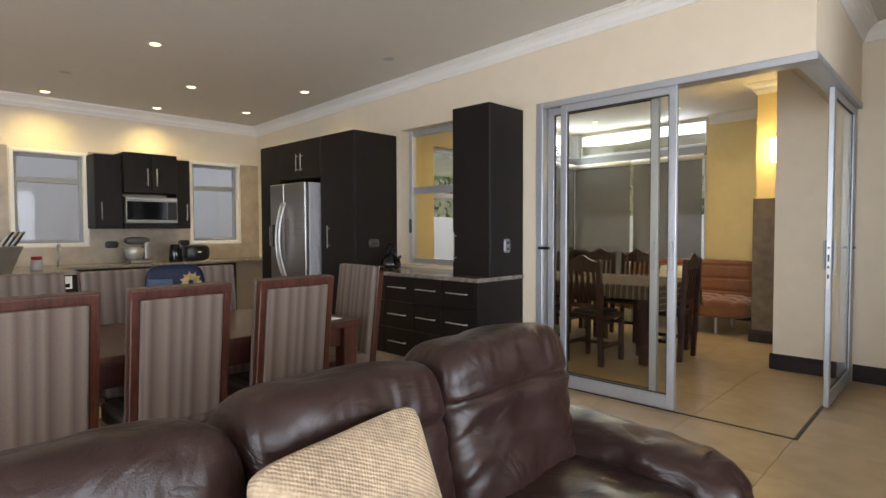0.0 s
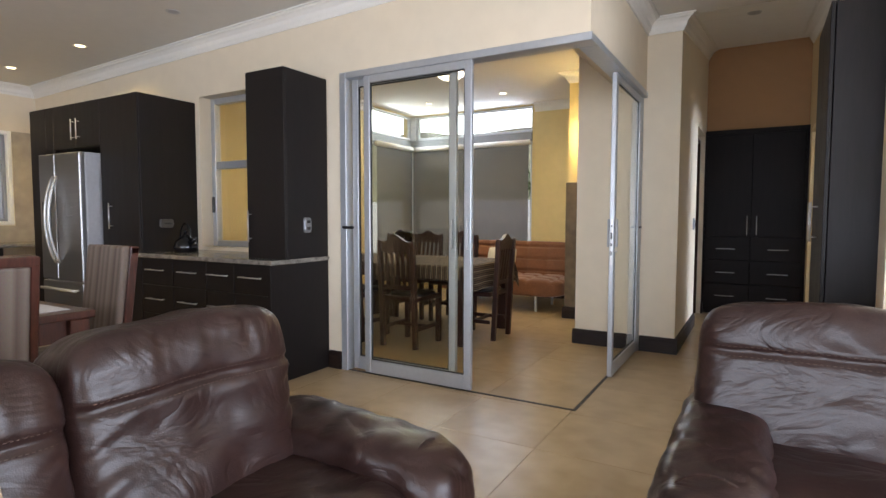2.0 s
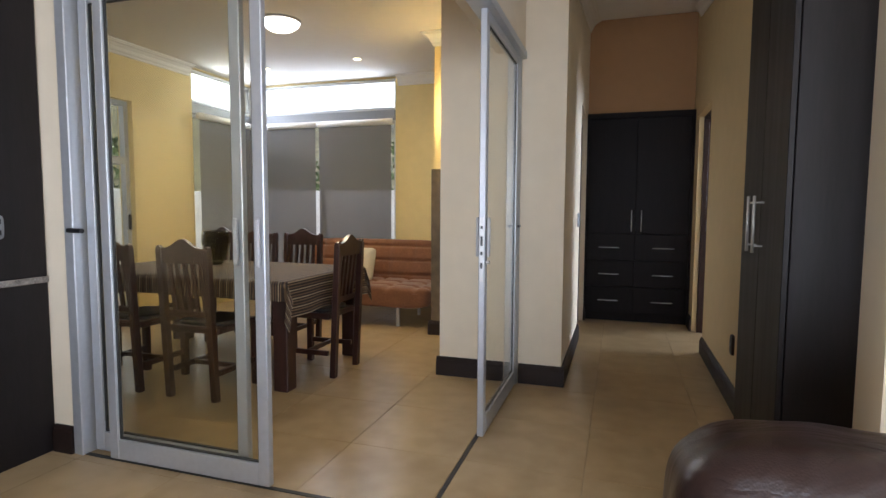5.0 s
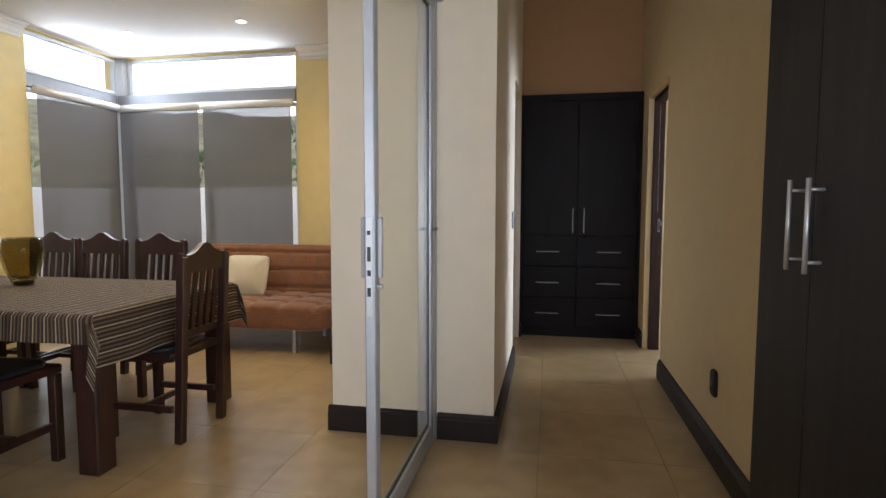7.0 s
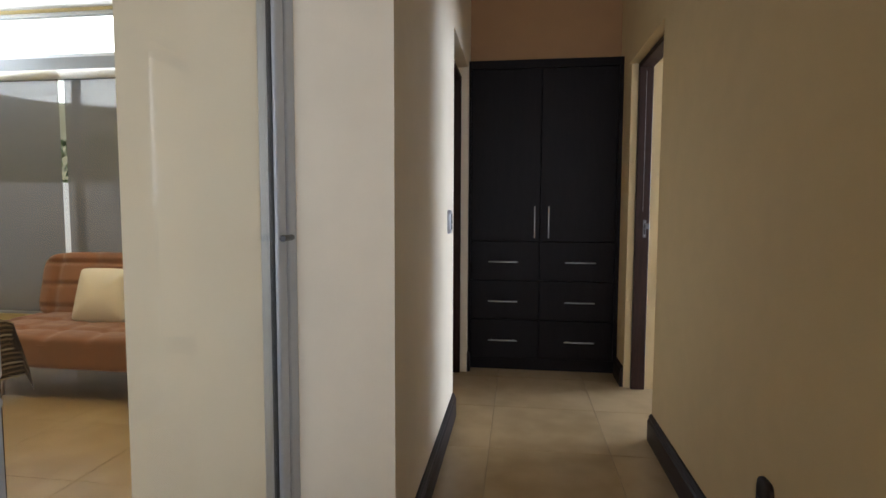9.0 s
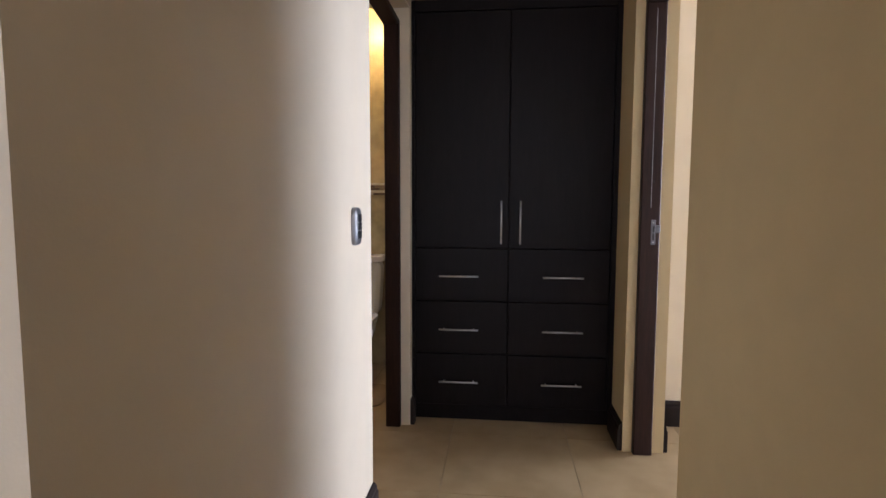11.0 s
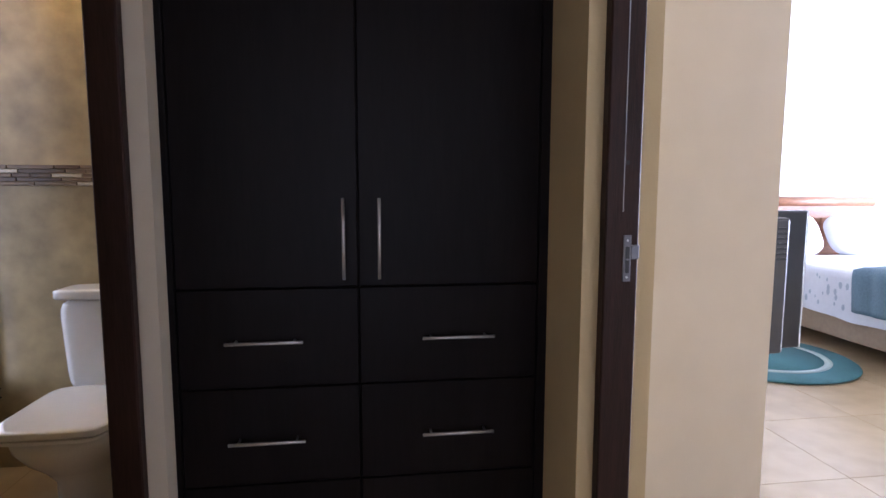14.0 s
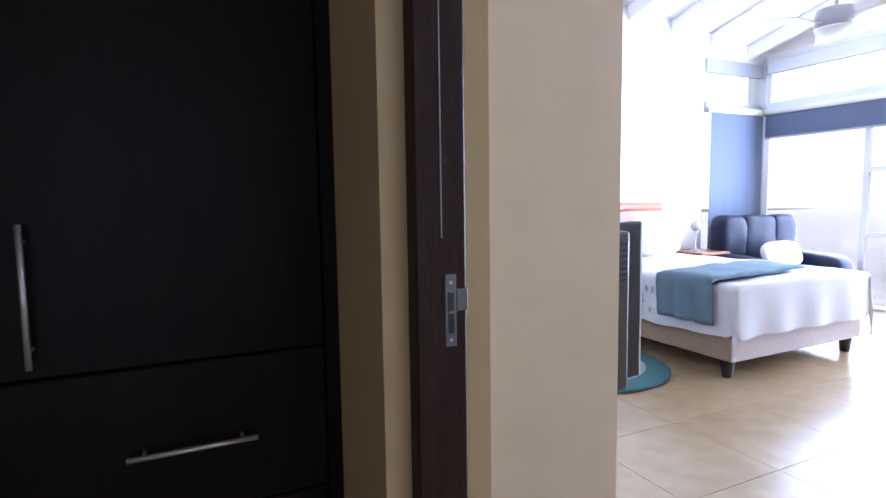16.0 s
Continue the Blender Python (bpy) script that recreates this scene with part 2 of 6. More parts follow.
# ALU made paler: its colour replaces light that misses the recessed frames.
BRIGHTALU = material("brightened_aluminium", (0.66, 0.68, 0.71), 0.45, metal=0.1, grain=0.03, scale=40, big=3)
DARKALU = material("dark_gasket", (0.03, 0.03, 0.03), 0.6)
STEEL = material("brushed_steel", (0.36, 0.35, 0.345), 0.3, metal=0.9, grain=0.05, scale=60, stretch=(1, 1, 30))
CHROME = material("satin_chrome", (0.55, 0.55, 0.55), 0.38, metal=0.75, grain=0.02)
GRANITE = material("speckled_granite", (0.2, 0.18, 0.16), 0.14, grain=0.3, scale=130, big=20)
GLOSSBLACK = material("glossy_black_enamel", (0.006, 0.006, 0.007), 0.09, grain=0.05)
BLACK = material("black_plastic", (0.012, 0.012, 0.013), 0.3, grain=0.1)
GREYP = material("grey_plastic", (0.4, 0.4, 0.42), 0.4, grain=0.04)
PLATE = material("silver_plate", (0.26, 0.265, 0.285), 0.3, metal=0.6, grain=0.03)
STRIKE = material("dull_steel_plate", (0.16, 0.16, 0.175), 0.42, metal=0.6, grain=0.05)
TVGREY = material("tv_casing", (0.05, 0.048, 0.046), 0.4, grain=0.08)
# Pale so that the ground beyond the bedroom glazing looks overexposed.
BRIGHTGROUND = material("bright_outdoor_ground", (0.6, 0.57, 0.52), 0.8, grain=0.06, scale=4, bump=0.1)
CERAMIC = material("white_ceramic", (0.82, 0.82, 0.8), 0.12, grain=0.01, coat=0.4)
BATHTILE = material("ochre_wall_tile", (0.34, 0.26, 0.13), 0.35, grain=0.22, scale=9, big=2.4, bump=0.05)
BROWNTILE = material("brown_stone_tile", (0.14, 0.1, 0.055), 0.4, grain=0.15, scale=12, big=3, bump=0.06)
KTILE = material("beige_wall_tile", (0.4, 0.34, 0.265), 0.35, grain=0.1, scale=8, big=2)
RUST = material("rust_suede", (0.235, 0.095, 0.04), 0.9, grain=0.12, scale=60, big=4, bump=0.15, bump_scale=240, sheen=0.3)
WEAVE = material("straw_weave", (0.44, 0.335, 0.225), 0.85, grain=0.16, scale=55, big=6, bump=0.6, bump_scale=70)
_t = WEAVE.node_tree
_c = _t.nodes.new("ShaderNodeTexCoord")
_w = []
for _axis, _sc in (("Z", 36.0), ("Y", 42.0)):
    _n = _t.nodes.new("ShaderNodeTexWave")
    _n.bands_direction = _axis
    _n.inputs["Scale"].default_value, _n.inputs["Distortion"].default_value, _n.inputs["Detail"].default_value, _n.inputs["Detail Scale"].default_value = _sc, 1.6, 2, 2.0
    _r = _t.nodes.new("ShaderNodeMapping")
    _r.inputs["Rotation"].default_value = (0.55, 0, 0)
    _t.links.new(_c.outputs["Object"], _r.inputs["Vector"])
    _t.links.new(_r.outputs[0], _n.inputs["Vector"])
    _w.append(_n)
_m = _t.nodes.new("ShaderNodeMath")
_m.operation = "MULTIPLY_ADD"
_m.inputs[1].default_value = 0.6
_t.links.new(_w[1].outputs["Fac"], _m.inputs[0])
_t.links.new(_w[0].outputs["Fac"], _m.inputs[2])
for _n in list(_t.nodes):
    if _n.type == "BUMP":
        _t.links.new(_m.outputs[0], _n.inputs["Height"])
        _n.inputs["Strength"].default_value, _n.inputs["Distance"].default_value = 0.5, 0.005
CREAMFAB = material("cream_fabric", (0.66, 0.6, 0.48), 0.9, grain=0.06, scale=80, bump=0.2, bump_scale=200)
LINEN = material("white_linen", (0.68, 0.68, 0.71), 0.9, grain=0.02, bump=0.1, bump_scale=30)
VALANCE = material("pale_pink_cotton", (0.62, 0.55, 0.54), 0.9, grain=0.05, bump=0.15, bump_scale=40)
TAUPE = material("taupe_fabric", (0.33, 0.24, 0.16), 0.9, grain=0.06, bump=0.15, bump_scale=200)
TEAL = material("teal_blanket", (0.14, 0.215, 0.265), 0.95, grain=0.1, scale=90, bump=0.5, bump_scale=160)
TEALRUG = material("teal_rug_pile", (0.08, 0.21, 0.23), 1.0, grain=0.2, scale=160, bump=0.8, bump_scale=220)
PALERUG = material("pale_rug_pile", (0.45, 0.55, 0.53), 1.0, grain=0.15, scale=160, bump=0.8, bump_scale=220)
BLUEWALL = material("blue_blind", (0.1, 0.125, 0.19), 0.8, grain=0.03)
GARDEN = material("grey_garden_wall", (0.52, 0.54, 0.57), 0.9, grain=0.06, bump=0.1)
LEAF = material("shrub_leaf", (0.045, 0.075, 0.02), 0.6, grain=0.35, scale=6, big=1.2)
EARTH = material("dry_grass", (0.14, 0.13, 0.07), 1.0, grain=0.3, scale=4, big=0.3)
SMOKE = clear("smoked_glass", tint=(0.66, 0.63, 0.48))
GLASS = clear("window_glass", tint=(0.97, 0.98, 0.97))
DOORGLASS = clear("tinted_door_glass", tint=(0.955, 0.955, 0.915))
BLIND = screen_cloth("grey_screen_cloth", (0.125, 0.12, 0.125), 0.12)
LAMPW = glow("warm_lamp", (1.0, 0.8, 0.42), 5.0)
DOMEW = glow("lit_opal_glass", (1.0, 0.93, 0.8), 4)
HAZE = glow("bright_haze", (0.9, 0.95, 1.0), 1.8)
SCONCE = glow("lit_sconce_glass", (1.0, 0.72, 0.3), 8)
STRIPE = bands("striped_upholstery", [(0.0, (0.155, 0.112, 0.092)), (0.12, (0.235, 0.182, 0.15)), (0.3, (0.145, 0.102, 0.082)), (0.42, (0.25, 0.196, 0.162)), (0.6, (0.195, 0.148, 0.12)), (0.74, (0.125, 0.086, 0.068)), (0.86, (0.242, 0.19, 0.156)), (1.0, (0.155, 0.112, 0.092))], 0.17, wobble=1)
CLOTH = bands("striped_tablecloth", [(0.0, (0.028, 0.016, 0.011)), (0.22, (0.15, 0.088, 0.045)), (0.36, (0.03, 0.017, 0.012)), (0.56, (0.4, 0.32, 0.21)), (0.68, (0.035, 0.018, 0.012)), (0.86, (0.2, 0.13, 0.07))], 0.058, uv=True)

# ---- helpers for building ----


def box(bm, a, b, bevel=0.0, seg=1):
    r = bmesh.ops.create_cube(bm, size=1)
    c = [(p + q) / 2 for p, q in zip(a, b)]
    s = [abs(q - p) for p, q in zip(a, b)]
    for v in r["verts"]:
        v.co = Vector((v.co.x * s[0] + c[0], v.co.y * s[1] + c[1], v.co.z * s[2] + c[2]))
    if bevel:
        edges = list({e for v in r["verts"] for e in v.link_edges})
        bmesh.ops.bevel(bm, geom=edges, offset=min(bevel, min(s) * 0.45), segments=seg, affect="EDGES", profile=0.5)
    return bm


def cyl(bm, p0, p1, r0, r1=None, n=16):
    p0, p1 = Vector(p0), Vector(p1)
    d = p1 - p0
    m = Matrix.Translation((p0 + p1) / 2) @ d.to_track_quat("Z", "Y").to_matrix().to_4x4()
    bmesh.ops.create_cone(bm, cap_ends=True, segments=n, radius1=r0, radius2=r0 if r1 is None else r1, depth=d.length, matrix=m)
    return bm


def lathe(bm, prof, n=24, at=(0, 0, 0)):
    """Turns a list of (radius, height) about the upright axis."""
    rings = []
    for r, z in prof:
        rings.append([bm.verts.new((at[0] + max(r, 1e-4) * math.cos(2 * math.pi * k / n), at[1] + max(r, 1e-4) * math.sin(2 * math.pi * k / n), at[2] + z)) for k in range(n)])
    for a, b in zip(rings, rings[1:]):
        for k in range(n):
            bm.faces.new((a[k], a[(k + 1) % n], b[(k + 1) % n], b[k]))
    for ring, flip in ((rings[0], True), (rings[-1], False)):
        bm.faces.new(ring[::-1] if flip else ring)
    return bm


def puffy(bm, c, s, k=5.0, amp=0.0, freq=4.0, cuts=14, m=None, creases=0.0):
    """A stuffed block: a rounded box with soft dents and fine creases."""
    ax = [-1 + 2 * i / (cuts + 1) for i in range(cuts + 2)]
    seen = {}

    def corner(p):
        if p not in seen:
            seen[p] = bm.verts.new(p)
        return seen[p]
    for d in range(3):
        for side in (-1.0, 1.0):
            for u0, u1 in zip(ax, ax[1:]):
                for v0, v1 in zip(ax, ax[1:]):
                    q = [(u0, v0), (u1, v0), (u1, v1), (u0, v1)]
                    bm.faces.new([corner(tuple(side if k == d else p[(k - d - 1) % 3] for k in range(3))) for p in q])
    vs = list(seen.values())
    off = Vector((random.uniform(-9, 9), random.uniform(-9, 9), random.uniform(-9, 9)))
    for v in vs:
        p = v.co.copy()
        n = (abs(p.x) ** k + abs(p.y) ** k + abs(p.z) ** k) ** (1 / k)
        q = p / n
        w = Vector((q.x * s[0] / 2, q.y * s[1] / 2, q.z * s[2] / 2))
        nn = Vector((q.x / s[0], q.y / s[1], q.z / s[2])).normalized()
        w += nn * amp * noise.fractal(w * freq + off, 1.0, 2.0, 3)
        if creases:
            w -= nn * creases * max(0.0, 1 - abs(noise.noise(Vector((w.x * freq, w.y * freq * 1.4, w.z * freq * 1.9)) + off)) * 5)
        v.co = (m @ w if m else w) + Vector(c)
    return bm


def tube(bm, pts, r, n=10):
    """A smooth round bar through a row of points."""
    pts = [Vector(p) for p in pts]
    rings = []
    for k, p in enumerate(pts):
        d = (pts[min(k + 1, len(pts) - 1)] - pts[max(k - 1, 0)]).normalized()
        a = d.orthogonal().normalized() if not rings else (side - d * side.dot(d)).normalized()
        side = a
        b = d.cross(a)
        rings.append([bm.verts.new(p + r * (a * math.cos(2 * math.pi * i / n) + b * math.sin(2 * math.pi * i / n))) for i in range(n)])
    for u, v in zip(rings, rings[1:]):
        for i in range(n):
            bm.faces.new((u[i], u[(i + 1) % n], v[(i + 1) % n], v[i]))
    bm.faces.new(rings[0][::-1])
    bm.faces.new(rings[-1])
    return bm


def part(name, bm, mat, parent=None, label="", smooth=False):
    me = bpy.data.meshes.new(name)
    bmesh.ops.recalc_face_normals(bm, faces=bm.faces)
    bm.to_mesh(me)
    bm.free()
    me.materials.append(mat)
    if smooth:
        me.polygons.foreach_set("use_smooth", [True] * len(me.polygons))
    ob = new(name, me)
    if parent:
        ob.parent = parent
    if label:
        ob["label"] = label
    return ob


def B():
    return bmesh.new()


def thing(name, m, label, category, group=""):
    ob = new(name)
    ob.empty_display_size = 0.1
    ob.matrix_basis = m
    return tagged(ob, label, category, group)


def structure(name, bm, mat, label, category="wall"):
    return tagged(part(name, bm, mat), label, category, "", "structure")


def slab_wall(bm, axis, lo, hi, f0, f1, z0, z1, holes=()):
    """A wall along one axis from lo to hi, with faces at f0 and f1, and holes (from, to, sill, head) cut through."""
    def add(a, b, za, zb):
        if b - a > 1e-4 and zb - za > 1e-4:
            if axis == "x":
                box(bm, (a, f0, za), (b, f1, zb))
            else:
                box(bm, (f0, a, za), (f1, b, zb))
    at = lo
    for a, b, s, h in sorted(holes):
        add(at, a, z0, z1)
        add(a, b, z0, s)
        add(a, b, h, z1)
        at = b
    add(at, hi, z0, z1)
    return bm


def sweep(bm, p0, p1, out, prof):
    """A moulding from p0 to p1; prof lists (out from the wall, up)."""
    p0, p1, out = Vector(p0), Vector(p1), Vector(out)
    rows = [[bm.verts.new(p + out * o + Vector((0, 0, u))) for o, u in prof] for p in (p0, p1)]
    n = len(prof)
    for k in range(n):
        bm.faces.new((rows[0][k], rows[0][(k + 1) % n], rows[1][(k + 1) % n], rows[1][k]))
    bm.faces.new(rows[0])
    bm.faces.new(rows[1][::-1])
    return bm


def moulding(bm, pts, outs, prof):
    """A mitred moulding along a line of points; outs gives each stretch's way out of the wall."""
    rows = []
    for k, p in enumerate(pts):
        o = Vector(outs[min(k, len(outs) - 1)])
        if 0 < k < len(pts) - 1 and Vector(outs[k - 1]) != o:
            o = o + Vector(outs[k - 1])
        rows.append([bm.verts.new(Vector(p) + o * a + Vector((0, 0, u))) for a, u in prof])
    n = len(prof)
    for r0, r1 in zip(rows, rows[1:]):
        for k in range(n):
            bm.faces.new((r0[k], r0[(k + 1) % n], r1[(k + 1) % n], r1[k]))
    bm.faces.new(rows[0])
    bm.faces.new(rows[-1][::-1])
    return bm


def bed_ceiling(x, y):
    return 3.04 + 0.27 * (12.4 - y) + 0.11 * (8.15 - x)


def hall_ceiling(x):
    return 2.93 + 0.028 * (x - 0.3)


COVE = [(0, 0), (0.0, -0.12), (0.012, -0.12), (0.018, -0.1), (0.03, -0.085), (0.04, -0.055), (0.065, -0.03), (0.085, -0.022), (0.09, -0.012), (0.11, -0.012), (0.11, 0)]
BASE = [(0, 0), (0.022, 0), (0.022, 0.105), (0.016, 0.115), (0.016, 0.125), (0.008, 0.138), (0, 0.14)]

# ---- the large structure ----
YA, XC = 4.30, 0.28        # hall face of the dividing wall; outer face of the glazed corner
XK, YS, XE = -6.43, -3.45, 4.5
YP = 6.145                 # face of the pier
XL, XR = 0.565, 1.64       # corridor faces
HEAD = 2.32

structure("wall_dividing", slab_wall(B(), "x", XK - 0.2, XC, YA, YA + 0.23, 0, 3.05, [(-3.36, -1.95, 0.93, 2.32), (-1.66, XC, 0, HEAD)]), WALL, "cream plaster wall between kitchen and dining room")
structure("wall_lintel_return", box(B(), (XC - 0.2, YA + 0.23, HEAD), (XC, YP, 3.05)), WALL, "cream plaster lintel over the folding glass corner")
bm = slab_wall(B(), "y", YP, 8.53, 0.36, XL, 0, 3.5, [(7.65, 8.53, 0, 2.22)])
box(bm, (0.437, 8.53, 0), (XL, 8.858, 3.5))
structure("wall_corridor_west", bm, WALL, "cream plaster corridor wall with a bathroom doorway")
structure("pier", box(B(), (-0.33, YP, 0), (0.36, 6.42, 3.05)), WALL, "cream plaster pier between dining room and corridor")
structure("wall_corridor_east", slab_wall(B(), "y", 5.185, 8.33, XR, 1.85, 0, 3.5, [(7.47, 8.33, 0, 2.16)]), SHADECREAM, "cream plaster corridor wall, coloured for warm shade, with a bedroom doorway")
structure("wall_corridor_stub", box(B(), (1.655, 8.33, 0), (1.85, 8.72, 3.5)), SHADECREAM, "cream plaster wall, coloured for warm shade, between cupboard and bedroom doorway")
bm = B()
box(bm, (XL - 0.2, 8.72, 2.285), (1.84, 8.86, 3.6))
box(bm, (XL - 0.2, 9.2, 0), (1.84, 9.3, 2.285))
structure("wall_corridor_end", bm, BROWNWALL, "brown plaster wall over the built-in cupboard")
structure("wall_hall_east", box(B(), (1.715, YA, 0), (XE, YA + 0.25, 3.2)), WALL, "pale cream plaster wall lit by daylight")
structure("wall_cupboard_back", box(B(), (1.95, YA + 0.25, 0), (2.1, 5.185, 3.2)), SHADECREAM, "cream plaster wall, coloured for warm shade, behind the tall cupboard")
structure("wall_cupboard_side", box(B(), (1.84, 5.185, 0), (2.1, 5.5, 3.2)), SHADECREAM, "cream plaster return, coloured for warm shade, beside the cupboard")
structure("wall_above_cupboard", box(B(), (XR, YA + 0.25, 2.34), (1.95, 5.185, 3.2)), SHADECREAM, "cream plaster, coloured for warm shade, above the tall cupboard")
structure("wall_kitchen", slab_wall(B(), "y", YS, YA, XK - 0.2, XK, 0, 3.05, [(1.47, 2.19, 1.11, 2.18), (3.34, 4.03, 1.11, 2.2)]), WALL, "cream plaster kitchen wall with two windows")
structure("wall_south", slab_wall(B(), "x", XK - 0.2, XE, YS - 0.2, YS, 0, 3.2, [(-2.2, 3.4, 0.1, 2.4)]), WALL, "cream plaster wall with a wide window")
structure("wall_east", slab_wall(B(), "y", YS - 0.2, YA + 0.25, XE, XE + 0.2, 0, 3.2, [(-1.1, 3.5, 0.1, 2.4)]), WALL, "cream plaster wall with a wide window")
structure("wall_kitchen_tiles", box(B(), (XK, 0.4, 0.9), (XK + 0.008, 1.46, 2.2)), KTILE, "beige wall tiles behind the worktop")
bm = B()
box(bm, (XK, 2.2, 0.9), (XK + 0.008, 3.33, 2.2))
box(bm, (XK, 1.46, 0.9), (XK + 0.008, 2.2, 1.1))
box(bm, (XK, 3.33, 0.9), (XK + 0.008, 4.04, 1.1))
box(bm, (XK, 4.04, 0.9), (XK + 0.008, YA, 2.2))
structure("wall_kitchen_splashback", bm, KTILE, "beige wall tiles between the kitchen windows")

# dining room
XW, YN = -3.96, 8.85
WD0, WD1, WDH = 5.4, 6.85, 2.34
structure("wall_dining_west", slab_wall(B(), "y", YA + 0.23, YN + 0.2, XW - 0.2, XW, 0, 3.05, [(WD0, WD1, 0.02, WDH), (7.70, YN, 0.25, 2.893)]), YELLOW, "yellow plaster dining room wall with a corner window")
structure("wall_dining_north", slab_wall(B(), "x", XW, -0.5, YN, YN + 0.2, 0, 3.05, [(XW, -1.82, 0.25, 2.893)]), YELLOW, "yellow plaster wall beside the corner window")
structure("wall_dining_east", box(B(), (-0.33, 6.42, 0), (-0.2, 7.4, 3.05)), YELLOW, "yellow plaster dining room wall")
structure("pilaster", box(B(), (-0.8, 7.38, 1.62), (-0.33, YN, 3.05)), YELLOW, "yellow plaster pilaster with a wall lamp")
structure("pilaster_base", box(B(), (-0.82, 7.35, 0), (-0.33, YN, 1.62), 0.006), BROWNTILE, "brown stone clad pilaster base")
# bathroom
structure("wall_bath_north", box(B(), (-0.7, 9.62, 0), (0.8, 9.75, 3.2)), BATHTILE, "ochre tiled bathroom wall")
structure("wall_bath_west", slab_wall(B(), "y", YN + 0.2, 9.62, -0.7, -0.55, 0, 3.2, [(9.1, 9.58, 0.33, 2.3)]), BATHTILE, "ochre tiled bathroom wall with a window")
structure("wall_bath_east", box(B(), (XL - 0.2, 8.86, 0), (XL - 0.05, 9.62, 3.2)), BATHTILE, "ochre tiled bathroom wall")
structure("wall_bath_south", box(B(), (-0.2, 7.3, 0), (0.36, 7.4, 3.2)), BATHTILE, "ochre tiled bathroom wall")
structure("wall_bath_return", box(B(), (-0.54, YN, 0), (-0.33, YN + 0.02, 2.7)), BATHTILE, "ochre tiled return beside the bathroom window")
structure("wall_bath_inner", box(B(), (-0.33, 7.4, 0), (-0.315, YN + 0.02, 2.7)), BATHTILE, "ochre tiled bathroom wall")
border = tagged(new("tile_border"), "brown and cream mosaic stick border on the bathroom wall", "trim", "", "structure")
random.seed(21)
sticks = [material("mosaic_stick_" + n, c, r, grain=0.1) for n, c, r in (("brown", (0.1, 0.06, 0.035), 0.3), ("umber", (0.19, 0.13, 0.08), 0.3), ("cream", (0.5, 0.44, 0.34), 0.2))]
for row in range(5):
    x = -0.55
    while x < 0.36:
        wd = min(random.uniform(0.07, 0.19), 0.362 - x)
        if wd > 0.004:
            part("stick", box(B(), (x, 9.609, 1.272 + 0.018 * row), (x + wd - 0.002, 9.622, 1.288 + 0.018 * row), 0.002), sticks[random.choice((0, 0, 1, 1, 2))], border)
        x += wd
# bedroom
structure("wall_lobby", box(B(), (1.85, 8.69, 0), (2.48, 8.81, 5.8)), WALL, "cream plaster wall end beside the bedroom door")
structure("wall_bedroom_west", box(B(), (1.7, 8.81, 0), (1.845, 12.4, 5.8)), WHITE, "white plaster bedroom wall")
structure("wall_bedroom_north", slab_wall(B(), "x", 1.7, 8.35, 12.2, 12.4, 0, 3.8, [(7.1, 8.15, 0.1, 2.9)]), WHITE, "white plaster bedroom wall behind the bed")
structure("wall_bedroom_east", slab_wall(B(), "y", 5.3, 12.2, 8.15, 8.35, 0, 3.02, [(7.2, 12.2, 0.02, 2.9)]), WHITE, "white plaster wall with full-height bedroom glazing")
structure("wall_bedroom_south", box(B(), (2.1, 5.3, 0), (8.35, 5.5, 5.8)), WHITE, "white plaster bedroom wall")

bm = B()
box(bm, (-7.0, YS - 0.3, -0.2), (8.6, 12.5, -0.004))
floor = structure("floor", bm, GROUT, "beige polished porcelain floor tiles with fine joints", "floor")


def ramp_slab(name, x0, x1, y0, y1, zz, mat, label):
    bm = B()
    q = [(x0, y0), (x1, y0), (x1, y1), (x0, y1)]
    lo = [bm.verts.new((x, y, zz(x, y))) for x, y in q]
    hi = [bm.verts.new((x, y, zz(x, y) + 0.12)) for x, y in q]
    bm.faces.new(lo[::-1])
    bm.faces.new(hi)
    for k in range(4):
        bm.faces.new((lo[k], lo[(k + 1) % 4], hi[(k + 1) % 4], hi[k]))
    return structure(name, bm, mat, label, "ceiling")


ramp_slab("ceiling_kitchen", XK - 0.2, XC, YS - 0.2, YA, lambda x, y: hall_ceiling(x), CEIL, "off-white painted kitchen ceiling with downlights")
ramp_slab("ceiling_hall", XC, XE + 0.2, YS - 0.2, YP, lambda x, y: 2.93, CEIL, "off-white painted hall ceiling")
CSL = 0.145
ramp_slab("ceiling_corridor", 0.3, 2.1, YP, 8.9, lambda x, y: 2.93 + CSL * (y - YP), WHITE, "off-white sloping corridor ceiling")
ramp_slab("ceiling_dining", XW - 0.2, XC - 0.2, YA + 0.23, YN + 0.2, lambda x, y: 2.9, CEIL, "off-white dining room ceiling")
structure("ceiling_bath", box(B(), (-0.55, 7.4, 2.7), (0.36, 9.62, 2.78)), CEIL, "off-white bathroom ceiling", "ceiling")
ramp_slab("ceiling_bedroom", 1.7, 8.6, 5.3, 12.6, lambda x, y: bed_ceiling(x, y), WHITE, "white boarded sloping bedroom ceiling")

# cornices and skirtings
bm = B()
E1, E2, E3, E4 = (1, 0, 0), (0, -1, 0), (-1, 0, 0), (0, 1, 0)
TOP = 2.93 + CSL * (8.72 - YP)
moulding(bm, [(XK, YS, hall_ceiling(XK)), (XK, YA, hall_ceiling(XK)), (XC, YA, 2.93), (XC, YP, 2.93), (XL, YP, 2.93), (XL, 8.72, TOP)], [E1, E2, E1, E2, E1], COVE)
